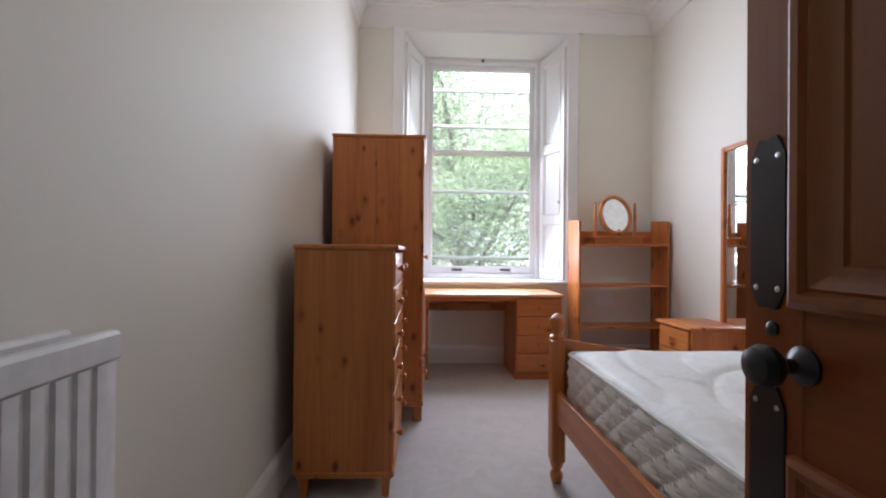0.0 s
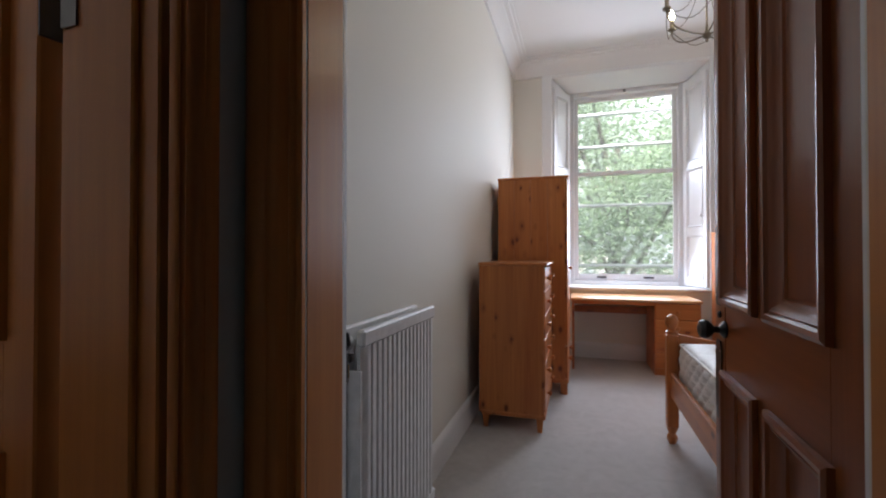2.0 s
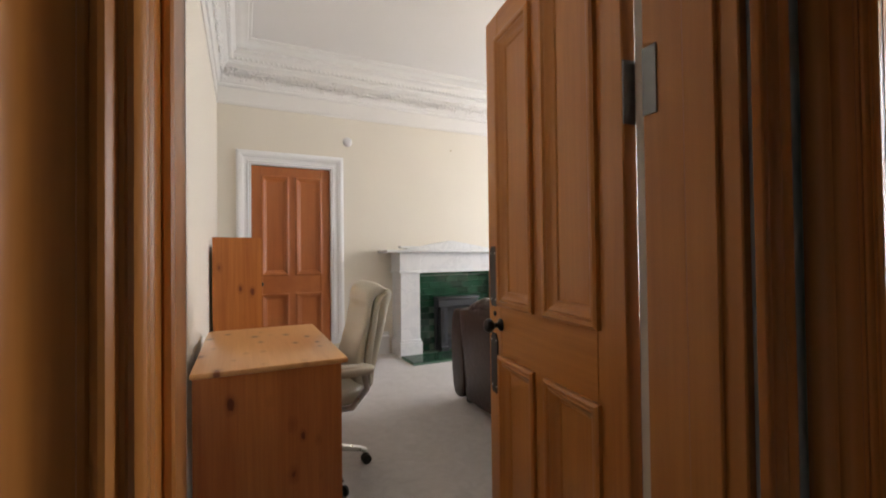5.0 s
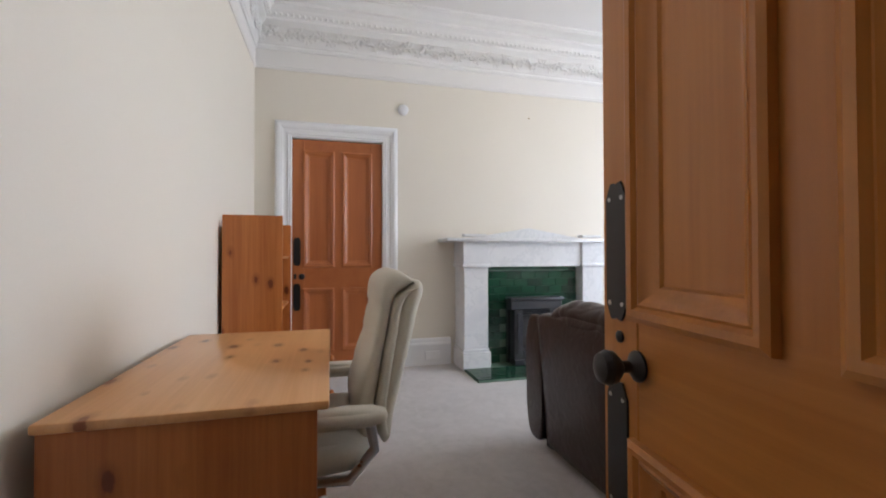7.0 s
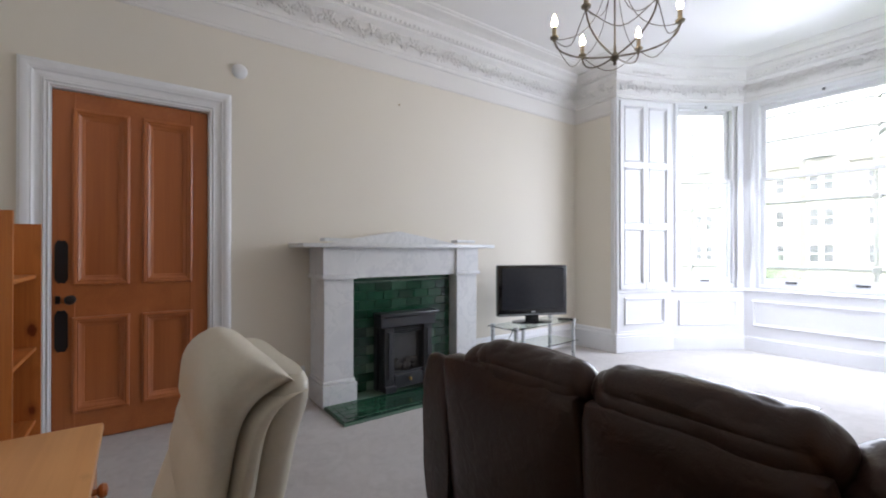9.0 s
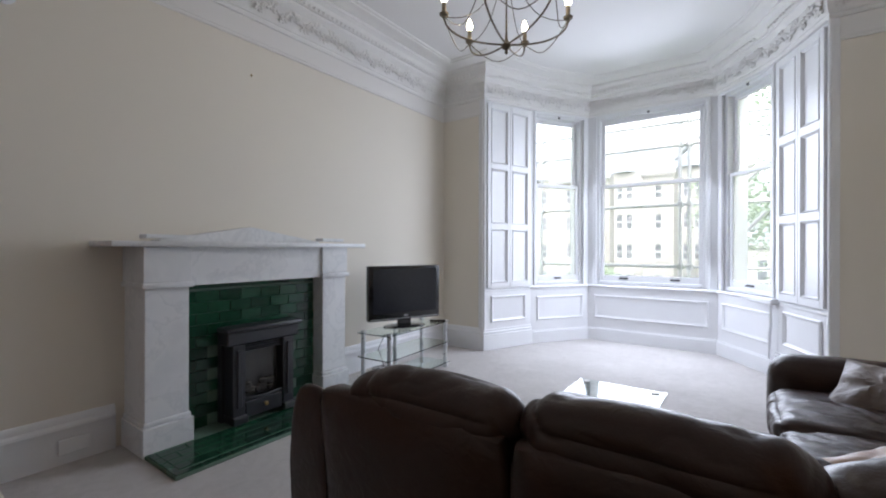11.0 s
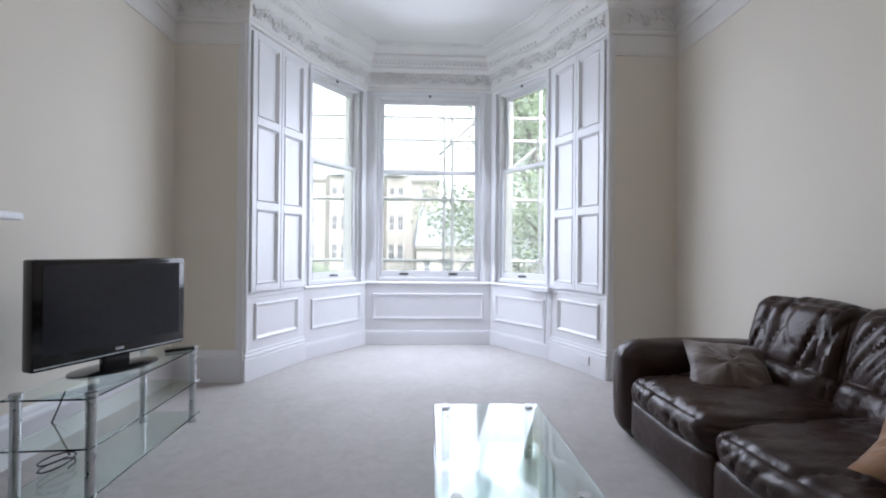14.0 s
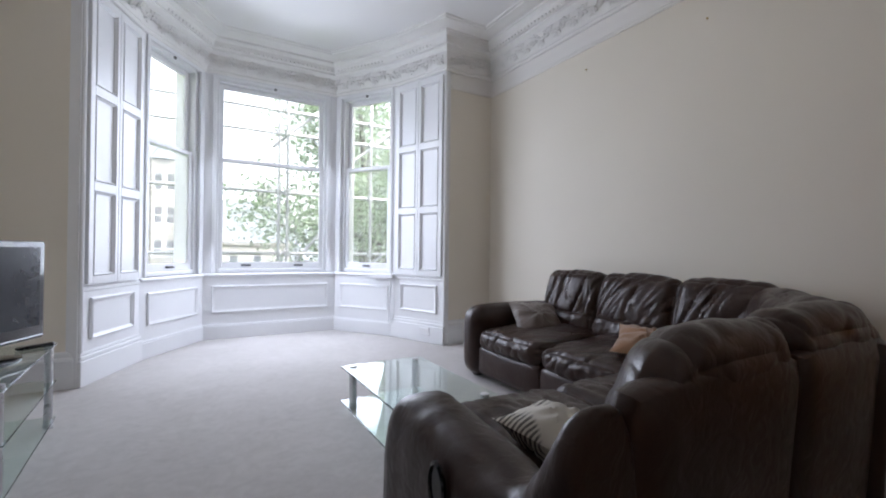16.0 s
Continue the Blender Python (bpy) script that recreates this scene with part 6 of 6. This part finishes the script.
# corner
soft("corner_seat", (-0.92, 0.98, 0.345), (0.42, 0.36, 0.085), 0.07, (0, 0, 38), 0.03, 0.012, (7, 5, 5), 34, 2.2)
soft("corner_back", (-0.89, 0.725, 0.665), (0.52, 0.12, 0.19), 0.11, (14, 0, 34), 0.02, 0.014, (6, 2, 2.4), 44, 7.7, skew=0.35)
soft("corner_frame", (-0.84, 0.675, 0.395), (0.56, 0.08, 0.37), 0.07, (3, 0, 34), 0.01, 0.003, cuts=10)
soft("corner_base", (-0.86, 0.86, 0.16), (0.40, 0.26, 0.11), 0.03, (0, 0, 38), 0.0, 0.002, cuts=6)
# south run, its back to the desk
for k, (x0, x1) in enumerate(((-2.52, -1.885), (-1.885, -1.31))):
    c, hw = (x0 + x1) / 2, (x1 - x0) / 2
    soft("seat_cushion", (c, 0.90, 0.355), (hw - 0.004, 0.36, 0.085), 0.07, (3, 0, 0), 0.03, 0.013, (10, 4.5, 5), 40, k * 5.1 + 2)
    soft("footrest", (c, 1.205, 0.175), (hw - 0.006, 0.05, 0.11), 0.035, (0, 0, 0), 0.012, 0.005, (9, 5, 6), 14, k * 6.1)
    # a loose pillow that leans back over the panel behind it
    pil = soft("back_cushion", (c + (0.025, 0.008)[k], 0.478, (0.695, 0.710)[k]), (hw - (0.012, 0.004)[k], 0.09, 0.192), 0.088, (33, 0, 0), 0.014, 0.011, (5, 3, 3), 44, k * 3.7 + 11, skew=0.5)
    if k == 0:
        # its free end is cut back towards the seat and thins out
        for v in pil.data.vertices:
            u = max(0.0, min(1.0, (-2.20 - v.co.x) / 0.30))
            v.co.x += 0.75 * u * max(0.0, v.co.y - 0.40)
            v.co.z -= 0.07 * u * u * max(0.0, (v.co.z - 0.62) / 0.24)
    soft("lumbar_cushion", (c, 0.535, 0.48), (hw - 0.012, 0.10, 0.13), 0.07, (8, 0, 0), 0.025, 0.012, (10, 3, 4), 26, k * 3.3 + 1)
    soft("back_panel", (c - 0.025 * (1 - k), 0.39, 0.412), (hw - 0.003 + 0.025 * (1 - k), 0.05, 0.372), 0.045, (4, 0, 0), 0.008, 0.002, (3, 3, 3), 10, k * 1.3)
soft("base", (-1.93, 0.80, 0.165), (0.66, 0.40, 0.11), 0.03, (0, 0, 0), 0.0, 0.002, cuts=6)
# the west arm runs level and sweeps up into the back
am = B()
keys = [(0.345, 0.10, 0.64), (0.350, 0.06, 0.72), (0.362, 0.05, 0.762), (0.39, 0.05, 0.762), (0.42, 0.05, 0.712), (0.45, 0.05, 0.635), (0.49, 0.05, 0.572), (0.55, 0.05, 0.55), (0.66, 0.05, 0.562), (0.80, 0.05, 0.585), (0.92, 0.05, 0.598), (1.02, 0.05, 0.596), (1.075, 0.06, 0.565), (1.105, 0.08, 0.49), (1.112, 0.10, 0.38)]
prof = []
for q in range(60):
    u = q / 59 * (len(keys) - 1)
    i0 = min(int(u), len(keys) - 2)
    f_ = u - i0
    w4 = [(-f_ + 2 * f_ ** 2 - f_ ** 3) / 2, (2 - 5 * f_ ** 2 + 3 * f_ ** 3) / 2, (f_ + 4 * f_ ** 2 - 3 * f_ ** 3) / 2, (-(f_ ** 2) + f_ ** 3) / 2]
    near_ = [keys[max(0, min(len(keys) - 1, i0 + o))] for o in (-1, 0, 1, 2)]
    prof.append(tuple(sum(w * k_[d_] for w, k_ in zip(w4, near_)) for d_ in range(3)))
rings = []
for y, z0, z1 in prof:
    ring_ = []
    for j in range(32):
        a_ = 2 * math.pi * j / 32
        cx_, sx_ = math.cos(a_), math.sin(a_)
        e_ = 0.55
        xx = -2.635 + (0.094 + 0.024 * min(1.0, max(0.0, (y - 0.34) / 0.3))) * math.copysign(abs(cx_) ** e_, cx_) * (1.0 if y < 1.05 else 1.0 - 0.12 * (y - 1.05) / 0.06)
        zz = (z0 + z1) / 2 + (z1 - z0) / 2 * math.copysign(abs(sx_) ** e_, sx_)
        v3 = Vector((xx * 4, y * 9, zz * 5))
        cr_ = max(0.0, 1 - 2.2 * abs(noise.noise(v3))) ** 2
        xx += (0.115 * 0.06 * noise.noise(v3 * 0.5) - 0.005 * cr_) * math.copysign(1, cx_)
        ring_.append(am.verts.new((xx, y - 0.04 * max(0.0, zz - 0.4) * (1 if y < 0.45 else 0), zz - (0.006 * cr_ if sx_ > 0.3 else 0))))
    rings.append(ring_)
for p_, q_ in zip(rings, rings[1:]):
    for j in range(32):
        am.faces.new((p_[j], p_[(j + 1) % 32], q_[(j + 1) % 32], q_[j]))
am.faces.new(rings[0][::-1])
am.faces.new(rings[-1])
part("arm", am, LEATHER, sf)
lv = lathe(B(), [(0.05, 0.0), (0.05, 0.006), (0.042, 0.010), (0.040, 0.004), (0.001, 0.003)], n=20, m=pose(-2.752, 0.727, 0.47, 0, -90) @ Matrix.Diagonal((1.3, 0.8, 1, 1)))
part("recliner_lever", lv, TVB, sf, "black oval recliner handle")
for x, y in ((-2.6, 0.45), (-2.6, 1.05), (-1.2, 2.8), (-0.45, 2.8), (-0.50, 0.95), (-1.15, 0.5)):
    part("foot", box(B(), (x - 0.03, y - 0.03, 0), (x + 0.03, y + 0.03, 0.07), 0.006), BLACK_IRON, sf)


# ---- scatter cushions ----
def satin(name, c1, c2, rough, pattern=0.0):
    m, t, b = node_mat(name)
    n = add(t, "ShaderNodeTexNoise", Scale=5.0, Detail=4.0)
    t.links.new(coords(t), n.inputs["Vector"])
    col = ramp(t, n.outputs[0], [(0.3, c1), (0.7, c2)])
    t.links.new(col, b.inputs["Base Color"])
    b.inputs["Roughness"].default_value = rough
    b.inputs["Sheen Weight"].default_value = 0.3
    f = add(t, "ShaderNodeTexNoise", Scale=9.0, Detail=4.0, Distortion=1.0)
    t.links.new(coords(t), f.inputs["Vector"])
    bump(t, b, f.outputs[0], 0.5, 0.02)
    return m


def pillow(bm, w, h, thick, seed):
    n = 28
    grid = {}
    for side in (1, -1):
        for i in range(n + 1):
            for j in range(n + 1):
                u, v = 2 * i / n - 1, 2 * j / n - 1
                if side < 0 and (i in (0, n) or j in (0, n)):
                    grid[side, i, j] = grid[1, i, j]
                    continue
                pin = 1 - 0.26 * (1 - abs(u * v)) * (u * u + v * v) / 2
                full_ = (1 - u * u) ** 0.6 * (1 - v * v) ** 0.6
                z = side * thick / 2 * full_
                ang = math.atan2(v, u)
                z += 0.020 * noise.noise(Vector((u * 2.0 + seed, v * 2.0, side))) * full_ ** 0.5
                z -= 0.016 * max(0.0, 1 - 3 * abs(noise.noise(Vector((math.cos(ang) * 2.6 + seed, math.sin(ang) * 2.6, 0.6 * (u * u + v * v) + side))))) * full_ ** 0.5
                if i in (0, n) or j in (0, n):
                    z = 0.0
                grid[side, i, j] = bm.verts.new((u * w / 2 * pin, v * h / 2 * pin, z))
        for i in range(n):
            for j in range(n):
                q = [grid[side, i, j], grid[side, i + 1, j], grid[side, i + 1, j + 1], grid[side, i, j + 1]]
                bm.faces.new(q if side > 0 else q[::-1])
    return bm


BROWNSATIN = satin("mushroom_brown_satin", (0.10, 0.073, 0.06), (0.145, 0.11, 0.092), 0.45)
GOLDSATIN = satin("bronze_gold_satin", (0.26, 0.135, 0.07), (0.36, 0.20, 0.11), 0.32)
PRINT, pt_, pb_ = node_mat("cream_leaf_print_cotton")
pc = coords(pt_)
pw = add(pt_, "ShaderNodeTexWave", Scale=22.0, Distortion=2.5, Detail=1.0)
pw.wave_type = "RINGS"
pt_.links.new(pc, pw.inputs["Vector"])
pm_ = add(pt_, "ShaderNodeTexNoise", Scale=4.5, Detail=1.0)
pt_.links.new(pc, pm_.inputs["Vector"])
pa = ramp(pt_, pw.outputs[0], [(0.45, (0, 0, 0)), (0.55, (1, 1, 1))])
pmk = ramp(pt_, pm_.outputs[0], [(0.48, (0, 0, 0)), (0.54, (1, 1, 1))])
mul_ = pt_.nodes.new("ShaderNodeMix")
mul_.data_type, mul_.blend_type = "RGBA", "MULTIPLY"
mul_.inputs["Factor"].default_value = 1.0
pt_.links.new(pa, mul_.inputs["A"])
pt_.links.new(pmk, mul_.inputs["B"])
pt_.links.new(ramp(pt_, mul_.outputs["Result"], [(0.0, (0.62, 0.59, 0.53)), (1.0, (0.13, 0.12, 0.11))]), pb_.inputs["Base Color"])
pb_.inputs["Roughness"].default_value = 0.8
for m_, w_, mat_, lab in (
    (pose(-0.87, 2.44, 0.495, 18, -26, 30) @ pose(0, 0, 0, 0, 0, 30), 0.45, BROWNSATIN, "mushroom brown satin cushion propped on the sofa"),
    (pose(-0.93, 1.42, 0.50, 8, -14, 30), 0.42, GOLDSATIN, "shiny bronze satin cushion on the sofa seat"),
    (pose(-0.93, 0.98, 0.51, 14, -12, 60), 0.40, BROWNSATIN, "mushroom brown cushion in the sofa corner"),
    (pose(-2.26, 0.79, 0.468, 16, 8, 25), 0.38, PRINT, "cream cushion with a dark leaf print"),
):
    cu = thing("scatter_cushion", m_, lab, "cushion", "sofa cushions")
    part("cover", pillow(B(), w_, w_ * 0.9, 0.16, m_.translation.x * 7), mat_, cu)

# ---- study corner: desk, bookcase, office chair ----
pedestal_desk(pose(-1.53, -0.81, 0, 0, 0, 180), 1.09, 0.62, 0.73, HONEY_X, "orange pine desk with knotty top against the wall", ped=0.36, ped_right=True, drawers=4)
bk = thing("bookcase", pose(-3.87, -1.445, 0), "open knotty pine bookcase, empty", "bookcase")
part("side_panel", boxes(((0.54, 0, 0), (0.56, 0.355, 1.36))), PINE, bk)
part("side_panel", boxes(((0, 0, 0), (0.02, 0.36, 1.335))), PINE, bk)
part("back_panel", boxes(((0.02, 0, 0.04), (0.54, 0.01, 1.30))), PINE, bk)
for z in (0.06, 0.40, 0.74, 1.08):
    part("shelf", box(B(), (0.02, 0.01, z), (0.54, 0.345, z + 0.018), 0.003), PINE_X, bk)

CREAMLEATHER = mottled("cream_leather", (0.56, 0.52, 0.42), (0.64, 0.60, 0.50), 0.42, 4, 140, 0.2, 0.001)
oc = thing("office_chair", pose(-1.970, -0.893, 0, 0, 0, 0), "cream leather high-back office chair with chrome base", "office chair")
# faces -y, towards the desk


def chair_soft(name, centre, half, r, turn=(0, 0, 0), puff=0.02, wrinkle=0.004, cuts=10, parent=None, seed=0.0):
    return part(name, rounded(B(), half, r, cuts, puff, wrinkle, (5, 5, 5), pose(*centre, *turn), seed), CREAMLEATHER, parent or oc)


chair_soft("seat", (0, -0.02, 0.475), (0.25, 0.25, 0.055), 0.05, (3, 0, 0), 0.03)


def chair_loft(name, levels, half, parent, tuft=0.0):
    """A padded body: rounded cross-sections from level to level; each level is front (y, z), back (y, z), width share."""
    fine = []
    for q in range(49):
        u = q / 48 * (len(levels) - 1)
        i = min(int(u), len(levels) - 2)
        f = u - i
        w4 = [(-f + 2 * f ** 2 - f ** 3) / 2, (2 - 5 * f ** 2 + 3 * f ** 3) / 2, (f + 4 * f ** 2 - 3 * f ** 3) / 2, (-(f ** 2) + f ** 3) / 2]
        four = [levels[max(0, min(len(levels) - 1, i + o))] for o in (-1, 0, 1, 2)]
        fine.append([sum(w * l[k] for w, l in zip(w4, four)) for k in range(5)])
    bm = B()
    rings = []
    for fy, fz, by, bz, share in fine:
        ring_ = []
        for j in range(40):
            a = 2 * math.pi * j / 40
            cx, sy = math.cos(a), math.sin(a)
            x = half * share * math.copysign(abs(cx) ** 0.55, cx)
            d = math.copysign(abs(sy) ** 0.75, sy)
            y, z = (fy + by) / 2 + (by - fy) / 2 * d, (fz + bz) / 2 + (bz - fz) / 2 * d
            if tuft and d < 0.2:
                groove = sum(math.exp(-((z - zc) / 0.014) ** 2) for zc in (0.70, 0.82, 0.93))
                y += tuft * groove * (1 - (x / half) ** 2) ** 0.5 if abs(x) < half else 0.0
            y += 0.004 * noise.noise(Vector((x * 9, y * 7, z * 7)))
            ring_.append(bm.verts.new((x, y + 0.893, z)))
        rings.append(ring_)
    for p, q in zip(rings, rings[1:]):
        for j in range(40):
            bm.faces.new((p[j], p[(j + 1) % 40], q[(j + 1) % 40], q[j]))
    bm.faces.new(rings[0][::-1])
    bm.faces.new(rings[-1])
    return part(name, bm, CREAMLEATHER, parent, m=pose(0.015, 0.012, -0.008))


PAD = [(-0.690, 0.470, -0.655, 0.480, 0.80), (-0.722, 0.520, -0.640, 0.530, 0.94), (-0.735, 0.600, -0.650, 0.620, 1.0), (-0.730, 0.680, -0.640, 0.690, 1.0), (-0.692, 0.800, -0.622, 0.810, 1.0), (-0.668, 0.900, -0.606, 0.900, 0.99), (-0.662, 0.970, -0.592, 0.955, 0.98),
       (-0.658, 1.015, -0.570, 0.985, 0.97), (-0.640, 1.046, -0.535, 1.000, 0.95), (-0.605, 1.064, -0.508, 1.002, 0.93), (-0.570, 1.056, -0.500, 0.985, 0.88), (-0.545, 1.036, -0.505, 0.985, 0.70), (-0.530, 1.016, -0.515, 0.995, 0.40)]
bk1 = chair_loft("backrest", PAD, 0.205, oc, 0.012)
chair_loft("back_border", [(l[2] - 0.016, l[3], l[2] + 0.036, l[3] + 0.002, l[4]) for l in PAD[1:9]], 0.209, bk1)
chair_loft("back_shell", [(-0.640, 0.500, -0.615, 0.490, 0.8), (-0.655, 0.540, -0.598, 0.520, 0.95), (-0.655, 0.620, -0.588, 0.600, 1.0), (-0.640, 0.720, -0.556, 0.720, 1.0), (-0.620, 0.830, -0.525, 0.850, 1.0), (-0.600, 0.920, -0.506, 0.930, 1.0), (-0.585, 0.970, -0.492, 0.975, 1.0), (-0.565, 1.005, -0.492, 1.005, 0.98), (-0.545, 1.024, -0.502, 1.022, 0.88)], 0.196, bk1)
for s_ in (-1, 1):
    ar = chair_soft("armrest", (s_ * 0.285, 0.10, 0.62), (0.037, 0.165, 0.024), 0.022, (0, 0, 0), 0.008, 0.0, 8)
    part("arm_bracket", tube(B(), [(s_ * 0.285, 0.22, 0.605), (s_ * 0.287, 0.235, 0.52), (s_ * 0.275, 0.16, 0.43), (s_ * 0.24, 0.05, 0.42), (s_ * 0.13, 0.0, 0.425)], 0.016, 10), CHROME, ar)
part("seat_plate", box(B(), (-0.13, -0.13, 0.395), (0.13, 0.15, 0.425), 0.01), BLACK_IRON, oc)
part("gas_column", lathe(B(), [(0.028, 0.10), (0.028, 0.24), (0.018, 0.245), (0.018, 0.40)], n=16), BLACK_IRON, oc)
part("tilt_lever", tube(B(), [(0.1, 0.0, 0.405), (0.26, -0.03, 0.40)], 0.006, 6), CHROME, oc)
for k in range(5):
    a_ = radians(72 * k + 20)
    c_, s2 = math.cos(a_), math.sin(a_)
    sp = part("base_spoke", tube(B(), [(0.02 * c_, 0.02 * s2, 0.135), (0.15 * c_, 0.15 * s2, 0.125), (0.27 * c_, 0.27 * s2, 0.09), (0.305 * c_, 0.305 * s2, 0.075)], [0.026, 0.02, 0.017, 0.014], 10), CHROME, oc)
    ww = B()
    for o_ in (-0.016, 0.016):
        lathe(ww, [(0.02, -0.008), (0.027, -0.006), (0.027, 0.006), (0.02, 0.008)], n=14, m=pose(0.305 * c_ - o_ * s2, 0.305 * s2 + o_ * c_, 0.027, 0, 0, 72 * k + 20) @ pose(0, 0, 0, 90))
    part("castor", ww, BLACK_IRON, sp, "black twin-wheel castor")
